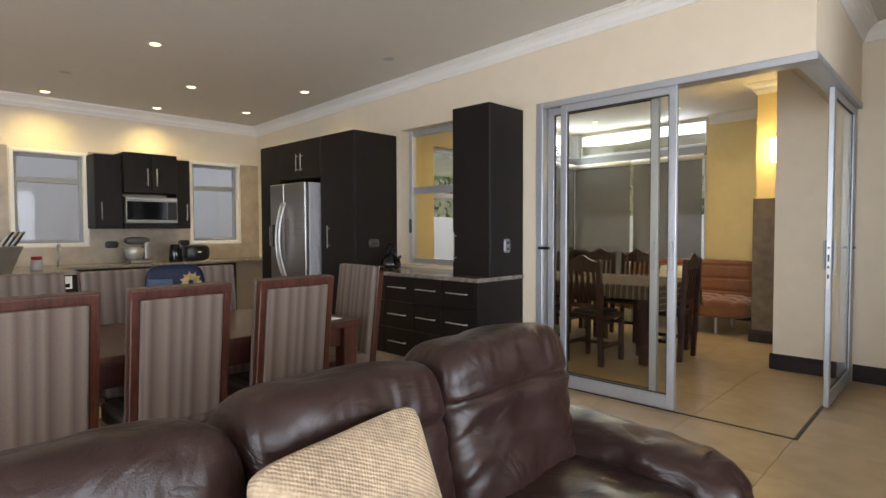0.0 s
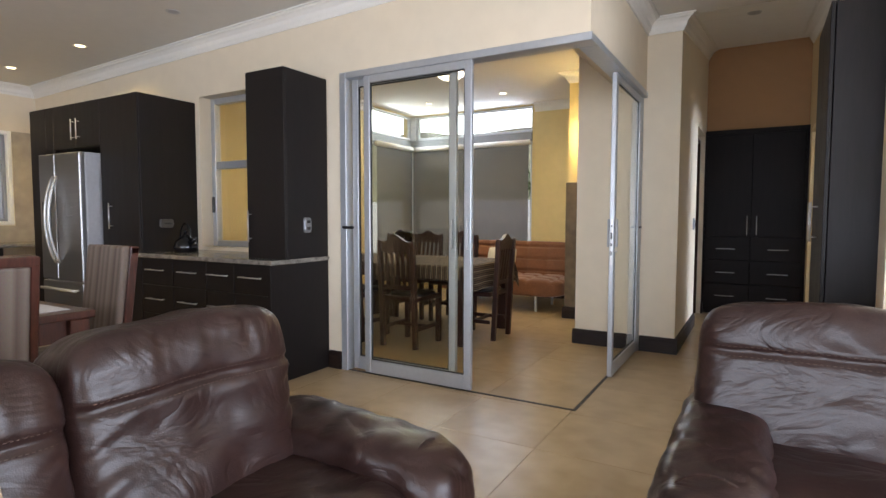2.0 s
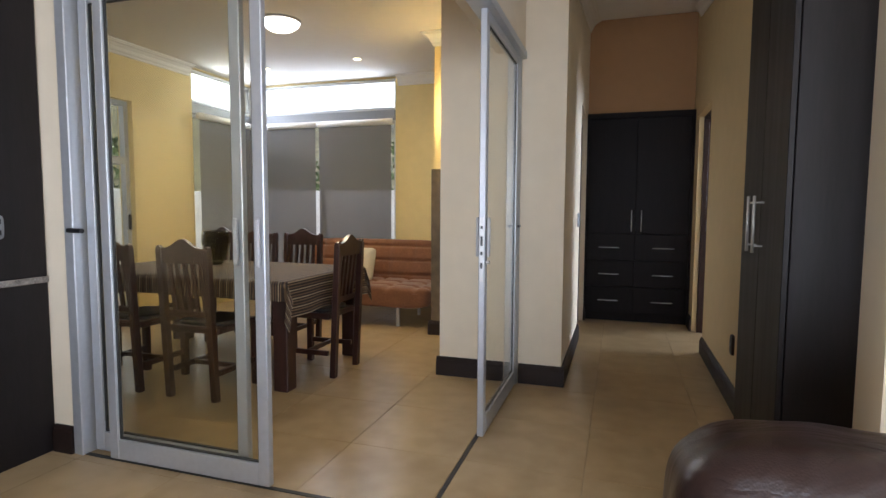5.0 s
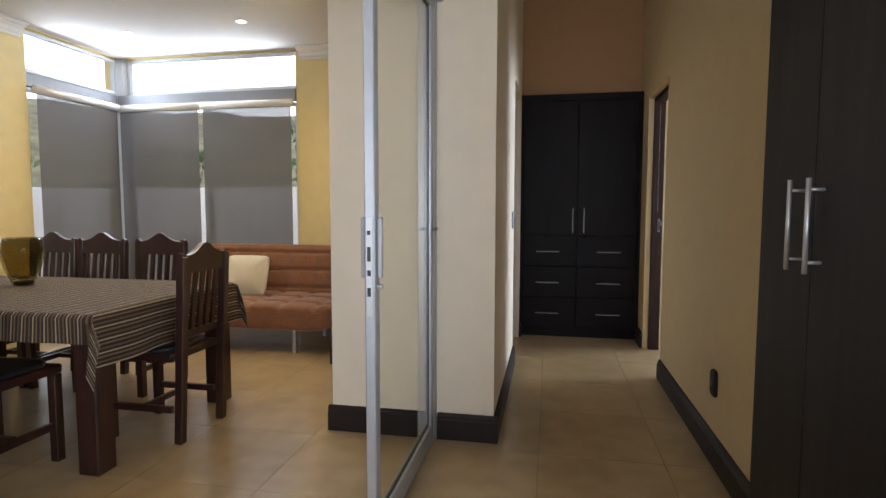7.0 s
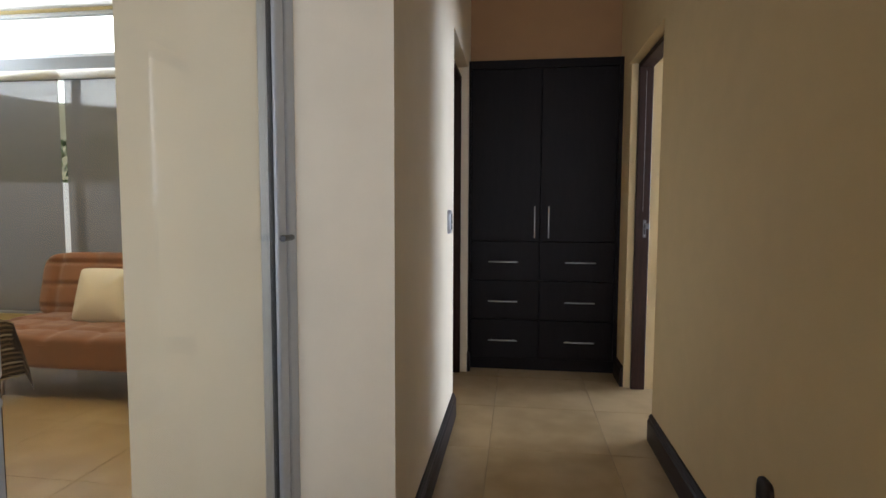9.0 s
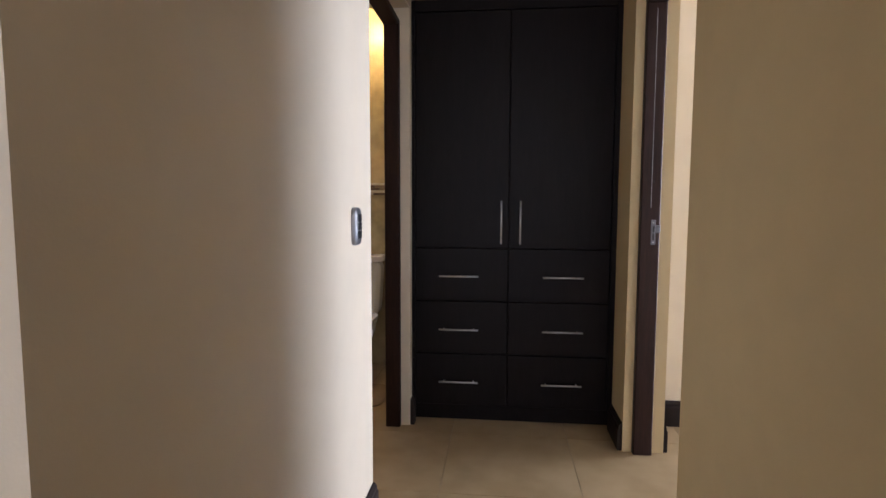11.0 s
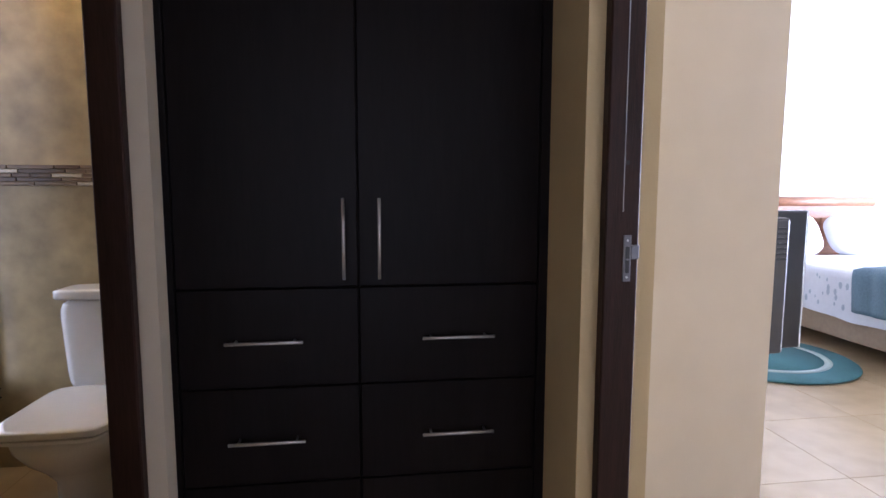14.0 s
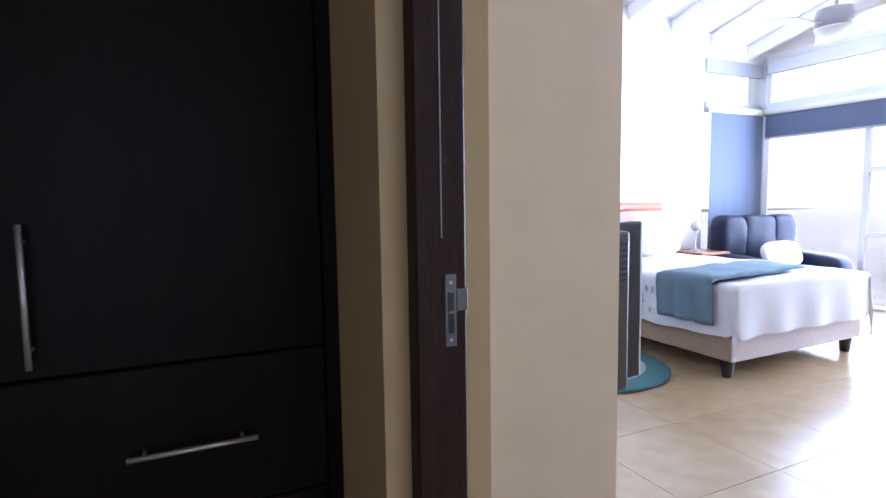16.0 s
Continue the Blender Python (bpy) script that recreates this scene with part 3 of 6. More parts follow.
moulding(bm, [(XR, 4.55, 2.93), (XR, YP, 2.93), (XR, 8.33, TOP - CSL * 0.39)], [E3, E3], COVE)
moulding(bm, [(1.715, YA, 2.93), (XE, YA, 2.93), (XE, YS, 2.93)], [E2, E3], COVE)
moulding(bm, [(XW, YA + 0.23, 2.9), (XW, 7.66, 2.9)], [E1], COVE)
moulding(bm, [(-1.78, YN, 2.9), (-0.8, YN, 2.9), (-0.8, 7.38, 2.9), (-0.33, 7.38, 2.9), (-0.33, YP, 2.9)], [E2, E3, E2, E3], COVE)
structure("cornice", bm, CORNICE, "white moulded plaster cornice along the ceiling", "cornice")


def skirting(p0, p1, out):
    ob = structure("baseboard", sweep(B(), p0, p1, out, BASE), SKIRT, "dark stained wooden skirting board along the wall", "skirting")
    return ob


skirting((-1.79, YA, 0), (-1.665, YA, 0), (0, -1, 0))
skirting((-0.352, YP, 0), (0.155, YP, 0), (0, -1, 0))
skirting((-0.33, YP, 0), (-0.33, 7.35, 0), (-1, 0, 0))
skirting((0.265, YP, 0), (XL + 0.022, YP, 0), (0, -1, 0))
skirting((XL, YP, 0), (XL, 7.65, 0), (1, 0, 0))
skirting((XL, 8.54, 0), (XL, 8.6, 0), (1, 0, 0))
skirting((XR, 5.185, 0), (XR, 7.47, 0), (-1, 0, 0))
skirting((1.655, 8.34, 0), (1.655, 8.6, 0), (-1, 0, 0))
skirting((1.85, 8.69, 0), (2.48, 8.69, 0), (0, -1, 0))
skirting((1.85, 8.34, 0), (1.85, 8.69, 0), (1, 0, 0))
skirting((-0.842, 7.35, 0), (-0.33, 7.35, 0), (0, -1, 0))
skirting((-0.82, 7.35, 0), (-0.82, YN, 0), (-1, 0, 0))
skirting((-1.82, YN, 0), (-0.82, YN, 0), (0, -1, 0))
skirting((1.715, YA, 0), (XE, YA, 0), (0, -1, 0))
skirting((XW, YA + 0.23, 0), (XW, 7.7, 0), (1, 0, 0))
skirting((1.845, 8.81, 0), (1.845, 12.2, 0), (1, 0, 0))
skirting((1.845, 12.2, 0), (7.09, 12.2, 0), (0, -1, 0))

# ---- glazed corner ----


def rect_frame(bm, axis, a, b, z0, z1, f0, f1, w, wb=None, bev=0.004):
    """Four bars round an opening along one axis."""
    wb = wb or w
    for lo, hi, za, zb in ((a, a + w, z0, z1), (b - w, b, z0, z1), (a + w, b - w, z1 - w, z1), (a + w, b - w, z0, z0 + wb)):
        if axis == "x":
            box(bm, (lo, f0, za), (hi, f1, zb), bev)
        else:
            box(bm, (f0, lo, za), (f1, hi, zb), bev)
    return bm


def pane(name, axis, a, b, z0, z1, f, parent, mat=None):
    bm = B()
    if axis == "x":
        box(bm, (a, f - 0.003, z0), (b, f + 0.003, z1))
    else:
        box(bm, (f - 0.003, a, z0), (f + 0.003, b, z1))
    ob = part(name, bm, mat or GLASS, parent)
    ob.visible_shadow = False
    return ob


fr = thing("sliding_door_frame", pose(0, 0, 0), "silver aluminium corner frame for sliding glass doors", "door frame")
bm = B()
box(bm, (-1.66, YA - 0.012, 0), (-1.6, YA + 0.12, HEAD), 0.004)
part("side_jamb", bm, ALU, fr)
part("head_track", box(B(), (-1.6, YA - 0.012, HEAD - 0.05), (XC + 0.012, YA + 0.12, HEAD), 0.004), ALU, fr)
part("head_track_return", box(B(), (XC - 0.11, YA + 0.12, HEAD - 0.05), (XC + 0.012, YP, HEAD), 0.004), ALU, fr)
part("end_jamb", box(B(), (XC - 0.11, YP - 0.06, 0), (XC - 0.02, YP - 0.001, HEAD - 0.05), 0.004), ALU, fr)
bm = B()
box(bm, (-1.6, YA, 0.0), (0.225, YA + 0.022, 0.004))
box(bm, (0.205, YA + 0.022, 0.0), (0.225, YP - 0.06, 0.004))
part("floor_track", bm, DARKALU, fr, "dark recessed floor track")
part("door_stop", cyl(B(), (-1.63, YA - 0.012, 1.13), (-1.52, YA - 0.03, 1.13), 0.012), BLACK, fr, "black rubber stop")
part("door_stop", cyl(B(), (XC - 0.012, YP - 0.06, 1.125), (XC - 0.008, YP - 0.13, 1.125), 0.0095), BLACK, fr, "black rubber stop")


def leaf(axis, a, b, f, label, lock_at):
    d = thing("glass_door_leaf", pose(0, 0, 0), label, "glass door", "sliding glass doors")
    bm = B()
    rect_frame(bm, axis, a, b, 0.012, HEAD - 0.05, f - 0.018, f + 0.018, 0.055, 0.1)
    part("leaf_frame", bm, ALU, d)
    bm = B()
    rect_frame(bm, axis, a + 0.055, b - 0.055, 0.112, HEAD - 0.105, f - 0.006, f + 0.006, 0.008, bev=0)
    part("gasket", bm, DARKALU, d, "black glazing gasket")
    pane("pane", axis, a + 0.06, b - 0.06, 0.117, HEAD - 0.11, f, d, DOORGLASS)
    bm = B()
    for side in (-1, 1):
        if axis == "x":
            box(bm, (lock_at - 0.012, f + side * 0.03 - 0.008, 0.99), (lock_at + 0.012, f + side * 0.03 + 0.008, 1.2), 0.006, 2)
        else:
            box(bm, (f + side * 0.03 - 0.008, lock_at - 0.012, 0.99), (f + side * 0.03 + 0.008, lock_at + 0.012, 1.2), 0.006, 2)
    part("handle", bm, GREYP, d)
    return d


leaf("x", -1.43, -0.513, YA + 0.012, "silver aluminium sliding glass door leaf, half closed", -0.54)
leaf("x", -1.58, -0.66, YA + 0.062, "silver aluminium sliding glass door leaf behind another", -0.69)
lf = leaf("y", 5.115, YP - 0.065, 0.238, "silver aluminium sliding glass door leaf, slid open", 5.143)
bm = B()
box(bm, (0.226, 5.109, 0.86), (0.25, 5.116, 1.2), 0.001)
lock = part("lock_plate", bm, CHROME, lf, "steel lock plate")
for z, h in ((0.93, 0.03), (1.0, 0.02), (1.05, 0.05), (1.14, 0.015)):
    part("keyhole", box(B(), (0.232, 5.107, z), (0.244, 5.111, z + h)), BLACK, lock)
part("key_knob", cyl(B(), (0.256, 5.143, 0.96), (0.275, 5.143, 0.96), 0.009), CHROME, lf)

# ---- service window between kitchen and dining room ----
w = tagged(new("window_service"), "silver aluminium service window in the dividing wall", "window", "", "structure")
bm = B()
rect_frame(bm, "x", -3.36, -1.95, 0.93, 2.32, YA + 0.12, YA + 0.18, 0.055)
box(bm, (-3.3, YA + 0.12, 1.66), (-2.0, YA + 0.18, 1.73), 0.004)
box(bm, (-2.68, YA + 0.12, 0.98), (-2.62, YA + 0.18, 2.27), 0.004)
part("window_frame", bm, ALU, w)
pane("pane", "x", -3.3, -2.68, 1.73, 2.27, YA + 0.15, w)
pane("pane", "x", -2.62, -2.0, 1.73, 2.27, YA + 0.15, w)
pane("pane", "x", -3.3, -2.68, 0.98, 1.66, YA + 0.15, w)
pane("pane", "x", -2.62, -2.0, 0.98, 1.66, YA + 0.15, w)
part("window_catch", box(B(), (-3.345, YA + 0.1, 1.25), (-3.32, YA + 0.12, 1.4), 0.004), BLACK, w)

# ---- kitchen windows ----
for n, (a, b, h) in enumerate(((1.47, 2.19, 2.18), (3.34, 4.03, 2.2)), 1):
    w = tagged(new(f"window_{n}"), "white-framed kitchen window above the worktop", "window", "", "structure")
    bm = rect_frame(B(), "y", a, b, 1.11, h, XK - 0.12, XK + 0.012, 0.04)
    part("window_surround", bm, CORNICE, w)
    bm = rect_frame(B(), "y", a + 0.04, b - 0.04, 1.15, h - 0.04, XK - 0.1, XK - 0.05, 0.035)
    box(bm, (XK - 0.1, a + 0.07, 1.82), (XK - 0.05, b - 0.07, 1.88), 0.004)
    part("window_frame", bm, BEAMALU, w, "grey aluminium frame")
    pane("pane", "y", a + 0.07, b - 0.07, 1.18, 1.82, XK - 0.075, w)
    pane("pane", "y", a + 0.07, b - 0.07, 1.88, h - 0.07, XK - 0.075, w)
    part("window_latch", box(B(), (XK - 0.05, (a + b) / 2 - 0.05, 1.16), (XK - 0.03, (a + b) / 2 + 0.05, 1.18), 0.004), GREYP, w)

# ---- dining corner window with roller blinds ----
w = tagged(new("window_corner"), "aluminium corner window with a high transom light", "window", "", "structure")
bm = B()
for z0, z1 in ((2.5, 2.89),):
    rect_frame(bm, "x", XW + 0.05, -1.82, z0, z1, YN + 0.05, YN + 0.1, 0.035)
    rect_frame(bm, "y", 7.7, YN - 0.0, z0, z1, XW - 0.1, XW - 0.05, 0.035)
rect_frame(bm, "x", XW + 0.05, -1.82, 0.25, 2.36, YN + 0.05, YN + 0.1, 0.04)
box(bm, (-2.93, YN + 0.05, 0.29), (-2.87, YN + 0.1, 2.32), 0.004)
rect_frame(bm, "y", 7.7, YN, 0.25, 2.36, XW - 0.1, XW - 0.05, 0.04)
box(bm, (XW - 0.1, YN - 0.014, 0.253), (XW + 0.05, YN + 0.1, 2.89), 0.004)
part("window_frame", bm, BRIGHTALU, w)
bm = B()
box(bm, (XW - 0.02, YN - 0.03, 2.365), (-1.82, YN + 0.05, 2.485), 0.004)
box(bm, (XW - 0.1, 7.7, 2.365), (XW - 0.02, YN - 0.03, 2.485), 0.004)
part("transom_beam", bm, BEAMALU, w, "grey painted transom beam")
for a, b, z0, z1 in ((XW + 0.05, -1.82, 2.52, 2.87), (XW + 0.05, -2.9, 0.28, 2.33), (-2.9, -1.82, 0.28, 2.33)):
    pane("pane", "x", a, b, z0, z1, YN + 0.075, w)
for a, b, z0, z1 in ((7.7, YN, 2.52, 2.87), (7.7, YN, 0.28, 2.33)):
    pane("pane", "y", a, b, z0, z1, XW - 0.075, w)


w = tagged(new("window_dining_side"), "aluminium side door and transom in the dining room wall", "window", "", "structure")
bm = rect_frame(B(), "y", WD0, WD1, 0.02, WDH, XW - 0.13, XW - 0.06, 0.055)
box(bm, (XW - 0.13, WD0 + 0.055, 1.68), (XW - 0.06, WD1 - 0.055, 1.76), 0.004)
part("window_frame", bm, ALU, w)
pane("pane", "y", WD0 + 0.055, WD1 - 0.055, 0.07, 1.68, XW - 0.095, w)
pane("pane", "y", WD0 + 0.055, WD1 - 0.055, 1.76, WDH - 0.055, XW - 0.095, w)
part("door_handle", box(B(), (XW - 0.06, WD1 - 0.05, 1.0), (XW - 0.03, WD1 - 0.02, 1.16), 0.006), BLACK, w)


def roller_blind(axis, a, b, f, z0, z1, mat, label, tube=True):
    d = thing("roller_blind", pose(0, 0, 0), label, "blind", "roller blinds")
    bm = B()
    if axis == "x":
        cyl(bm, (a, f, z1), (b, f, z1), 0.04)
    else:
        cyl(bm, (f, a, z1), (f, b, z1), 0.04)
    part("tube", bm, CORNICE, d, "white blind cassette", True)
    bm = B()
    n = 24
    vs = []
    for j in range(9):
        row = []
        for k in range(n + 1):
            u, z = a + 0.012 + (b - a - 0.024) * k / n, z0 + (z1 - z0) * j / 8
            o = f + 0.002 * math.sin(k * 1.3) * (1 - j / 8)
            row.append(bm.verts.new((u, o, z) if axis == "x" else (o, u, z)))
        vs.append(row)
    for r0, r1 in zip(vs, vs[1:]):
        for k in range(n):
            bm.faces.new((r0[k], r0[k + 1], r1[k + 1], r1[k]))
    part("cloth", bm, mat, d, "", True)
    bm = B()
    if axis == "x":
        box(bm, (a + 0.01, f - 0.008, z0 - 0.025), (b - 0.01, f + 0.008, z0), 0.004)
    else:
        box(bm, (f - 0.008, a + 0.01, z0 - 0.025), (f + 0.008, b - 0.01, z0), 0.004)
    part("bottom_bar", bm, GREYP, d)
    return d


roller_blind("x", -3.93, -2.93, YN - 0.07, 0.3, 2.33, BLIND, "grey see-through roller blind, drawn down")
roller_blind("x", -2.9, -1.84, YN - 0.07, 0.3, 2.33, BLIND, "grey see-through roller blind, drawn down")
roller_blind("y", 7.72, 8.72, XW + 0.07, 0.3, 2.33, BLIND, "grey see-through roller blind, drawn down")

# ---- door linings ----


def lining(name, x0, x1, y0, y1, head, label):
    d = tagged(new(name), label, "door frame", "", "structure")
    t = 0.035
    part("jamb", box(B(), (x0, y1 - t, 0), (x1, y1, head), 0.004), JAMB, d)
    part("jamb", box(B(), (x0, y0, 0), (x1, y0 + t, head), 0.004), JAMB, d)
    part("head", box(B(), (x0, y0 + t, head - t), (x1, y1 - t, head), 0.004), JAMB, d)
    bm = B()
    mid = x0 + (x1 - x0) * 0.55
    box(bm, (mid, y0 + t, 0), (mid + 0.014, y0 + t + 0.012, head - t), 0.002)
    part("stop_bead", bm, JAMB, d)
    return d


d1 = lining("door_1_lining", 0.437, 0.516, 7.65, 8.53, 2.16, "dark brown wooden bathroom door lining, door open")
d2 = lining("door_2_lining", 1.698, 1.787, 7.47, 8.33, 2.16, "dark brown wooden bedroom door lining, door open")
bm = B()
box(bm, (1.746, 8.2915, 1.026), (1.766, 8.2965, 1.142), 0.001)
box(bm, (1.7655, 8.291, 1.082), (1.7875, 8.296, 1.118), 0.002)
sp = part("strike_plate", bm, STRIKE, d2, "dull steel strike plate")
part("latch_hole", box(B(), (1.7515, 8.2895, 1.084), (1.7605, 8.2925, 1.114)), BLACK, sp)
part("bolt_hole", box(B(), (1.7515, 8.2895, 1.048), (1.7605, 8.2925, 1.08)), BLACK, sp)
part("screw", cyl(B(), (1.756, 8.292, 1.129), (1.756, 8.2905, 1.129), 0.003, n=8), CHROME, sp)
part("screw", cyl(B(), (1.756, 8.292, 1.037), (1.756, 8.2905, 1.037), 0.003, n=8), CHROME, sp)
part("sealing_strip", box(B(), (1.7415, 8.2935, 1.2), (1.7435, 8.2955, 2.1)), GREYP, d2, "thin pale draught strip")
part("keeper_hole", cyl(B(), (1.75, 8.2965, 1.32), (1.75, 8.294, 1.32), 0.006, n=10), BLACK, d2)

# ---- fitted cupboards ----


def bar_handle(p0, p1, out, parent, r=0.005, off=0.032):
    p0, p1, out = Vector(p0), Vector(p1), Vector(out)
    bm = B()
    cyl(bm, p0 + out * off, p1 + out * off, r, n=10)
    d = (p1 - p0) * 0.12
    for p in (p0 + d, p1 - d):
        cyl(bm, p, p + out * off, r * 0.7, n=8)
    return part("handle", bm, CHROME, parent, "brushed steel bar handle", True)


cl = thing("built_in_cupboard", pose(1.09, 8.62, 0), "dark veneered built-in cupboard with doors above six drawers", "cupboard")
X0, X1 = -0.543, 0.572
bm = B()
box(bm, (X0, 0.002, 0.09), (X1, 0.55, 2.28))
box(bm, (X0 + 0.005, 0.03, 0), (X1 - 0.005, 0.5, 0.09))
part("carcass", bm, DIMWENGE, cl)
bm = B()
box(bm, (X0, -0.02, 0.09), (X0 + 0.035, 0.0, 2.28), 0.002)
box(bm, (X1 - 0.035, -0.02, 0.09), (X1, 0.0, 2.28), 0.002)
box(bm, (X0 + 0.035, -0.02, 2.22), (X1 - 0.035, 0.0, 2.28), 0.002)
part("face_frame", bm, DIMWENGE, cl)
for s in (-1, 1):
    a, b = (X0 + 0.038, -0.0015) if s < 0 else (0.0015, X1 - 0.038)
    dr = part("door", box(B(), (a, -0.02, 0.975), (b, 0.0, 2.217), 0.003), DIMWENGE, cl)
    bar_handle((s * 0.05 + 0.01, -0.02, 1.0), (s * 0.05 + 0.01, -0.02, 1.23), (0, -1, 0), dr)
    for z0, z1 in ((0.685, 0.972), (0.392, 0.682), (0.1, 0.389)):
        df = part("drawer_front", box(B(), (a, -0.02, z0), (b, 0.0, z1), 0.003), DIMWENGE, cl)
        c = 0.29 if s > 0 else -0.265
        bar_handle((c - 0.107, -0.02, z0 + 0.138), (c + 0.107, -0.02, z0 + 0.138), (0, -1, 0), df)

tc = thing("tall_cupboard", pose(1.475, 4.5, 0), "tall dark veneered two-door hall cupboard with long handles", "cupboard")
part("body", box(B(), (0.024, 0.004, 0), (0.46, 0.68, 2.335), 0.002), WENGE, tc)
part("plinth", box(B(), (0.012, 0.01, 0), (0.024, 0.678, 0.06)), WENGE, tc)
for a, b, y in ((0.0, 0.343, 0.292), (0.346, 0.68, 0.396)):
    dr = part("door", box(B(), (0.0, a, 0.062), (0.02, b, 2.335), 0.002), WENGE, tc)
    bar_handle((0.0, y, 1.075), (0.0, y, 1.305), (-1, 0, 0), dr, 0.006, 0.036)

# kitchen run along the dividing wall
fu = thing("fridge_housing", pose(-3.42, 3.74, 0), "tall dark veneered fridge housing with cupboards", "cupboard")
FX = -1.86
part("body", box(B(), (-0.58, 0.02, 0.08), (0, 0.56, 2.27), 0.003), WENGE, fu)
part("body", box(B(), (FX, 0.02, 0.08), (-1.4, 0.56, 2.27), 0.003), WENGE, fu)
part("bridge", box(B(), (-1.4, 0.02, 1.85), (-0.58, 0.56, 2.27), 0.003), WENGE, fu)
part("plinth", box(B(), (FX, 0.06, 0), (0, 0.54, 0.08)), WENGE, fu)
for a, b, hx in ((-0.578, -0.002, -0.42), (FX + 0.002, -1.552, -1.6), (-1.548, -1.402, -1.44)):
    dr = part("door", box(B(), (a, 0, 0.08), (b, 0.019, 2.27), 0.003), WENGE, fu)
    bar_handle((hx, 0, 1.1), (hx, 0, 1.33), (0, -1, 0), dr)
for sd, (a, b) in ((-1, (-1.398, -0.992)), (1, (-0.988, -0.582))):
    dr = part("door", box(B(), (a, 0, 1.86), (b, 0.019, 2.27), 0.003), WENGE, fu)
    bar_handle((-0.965 + sd * 0.045, 0, 1.93), (-0.965 + sd * 0.045, 0, 2.12), (0, -1, 0), dr)

fg = thing("refrigerator", pose(-4.41, 3.58, 0), "brushed steel double-door refrigerator with curved handles", "refrigerator")
part("body", box(B(), (-0.36, 0.05, 0.03), (0.36, 0.62, 1.79), 0.01, 2), GREYP, fg)
for a, b in ((-0.36, -0.072), (-0.068, 0.36)):
    dr = part("door", box(B(), (a, 0, 0.62), (b, 0.05, 1.79), 0.012, 3), STEEL, fg)
    hx = -0.1 if a < -0.1 else -0.035
    bm = tube(B(), [(hx, 0.005 - 0.085 * math.sin(math.pi * k / 16) ** 0.7, 0.78 + 0.8 * k / 16) for k in range(17)], 0.014)
    part("handle", bm, CHROME, dr, "curved steel handle", True)
part("freezer_drawer", box(B(), (-0.36, 0, 0.06), (0.36, 0.05, 0.61), 0.012, 3), STEEL, fg)
bm = B()
cyl(bm, (-0.31, -0.04, 0.54), (0.31, -0.04, 0.54), 0.013)
cyl(bm, (-0.28, 0, 0.54), (-0.28, -0.04, 0.54), 0.009)
cyl(bm, (0.28, 0, 0.54), (0.28, -0.04, 0.54), 0.009)
part("freezer_handle", bm, CHROME, fg, "", True)
part("ice_dispenser", box(B(), (-0.31, -0.006, 1.1), (-0.16, 0.001, 1.35), 0.006), BLACK, fg, "black ice and water dispenser")


def drawer_unit(x0, x1, label):
    d = thing("drawer_unit", pose(x0, 3.74, 0), label, "cabinet", "kitchen drawer units")
    wdt = x1 - x0
    bm = box(B(), (0, 0.02, 0.14), (wdt, 0.56, 0.865))
    part("body", bm, WENGE, d)
    part("plinth", box(B(), (0, 0.07, 0), (wdt, 0.09, 0.14)), KTILE, d, "pale tiled plinth")
    for z0, z1 in ((0.635, 0.862), (0.39, 0.632), (0.14, 0.387)):
        f = part("drawer_front", box(B(), (0.002, 0, z0), (wdt - 0.002, 0.019, z1), 0.003), WENGE, d)
        bar_handle((wdt / 2 - 0.12, 0, z0 + 0.13), (wdt / 2 + 0.12, 0, z0 + 0.13), (0, -1, 0), f)
    return d


drawer_unit(-3.418, -2.98, "dark veneered kitchen unit with three drawers")
drawer_unit(-2.978, -2.56, "dark veneered kitchen unit with three drawers")
drawer_unit(-2.558, -2.235, "dark veneered kitchen unit with three drawers")
drawer_unit(-2.233, -1.835, "dark veneered kitchen unit with three drawers")
tagged(part("end_panel", box(B(), (-1.832, 3.70, 0), (-1.797, YA - 0.002, 0.866), 0.002), WENGE), "dark veneered end panel of the kitchen units", "panel")
tagged(part("worktop", box(B(), (-3.418, 3.695, 0.867), (-1.785, YA - 0.002, 0.9), 0.006, 2), GRANITE), "speckled brown granite worktop on the drawer units", "worktop")
tb = thing("tall_wall_unit", pose(-2.19, 3.84, 0.9), "tall dark veneered unit standing on the worktop", "cabinet")
part("body", box(B(), (0, 0.02, 0.0), (0.395, 0.455, 1.39), 0.003), WENGE, tb)
dr = part("door", box(B(), (0.0, 0, 0.0), (0.395, 0.019, 1.39), 0.003), WENGE, tb)
bar_handle((0.04, 0, 0.12), (0.04, 0, 0.36), (0, -1, 0), dr)


def wall_plate(name, m, label, wdt=0.075, hgt=0.115, rockers=2, col=None):
    d = thing(name, m, label, "switch" if "switch" in name else "socket")
    part("plate", puffy(B(), (0, -0.003, 0), (wdt, 0.03, hgt), 4.5, 0, 1, 12), col or PLATE, d, "", True)
    for k in range(rockers):
        z = hgt * 0.22 - k * hgt * 0.44 / max(1, rockers - 1) if rockers > 1 else 0
        part("rocker", box(B(), (-wdt * 0.22, -0.0205, z - hgt * 0.1), (wdt * 0.28, -0.012, z + hgt * 0.1), 0.002), BLACK, d)
    return d


wall_plate("wall_socket", pose(-1.795, 4.06, 1.15, 0, 0, 90), "grey double socket on the dark tall unit")
wall_plate("wall_socket", pose(-3.42, 3.98, 1.15, 0, 0, 90), "dark grey double socket on the fridge housing", 0.13, 0.08, 1, TVGREY)
wall_plate("light_switch", pose(XL, 7.418, 1.142, 0, 0, 90), "grey three-gang light switch beside the bathroom door", 0.08, 0.125, 3)
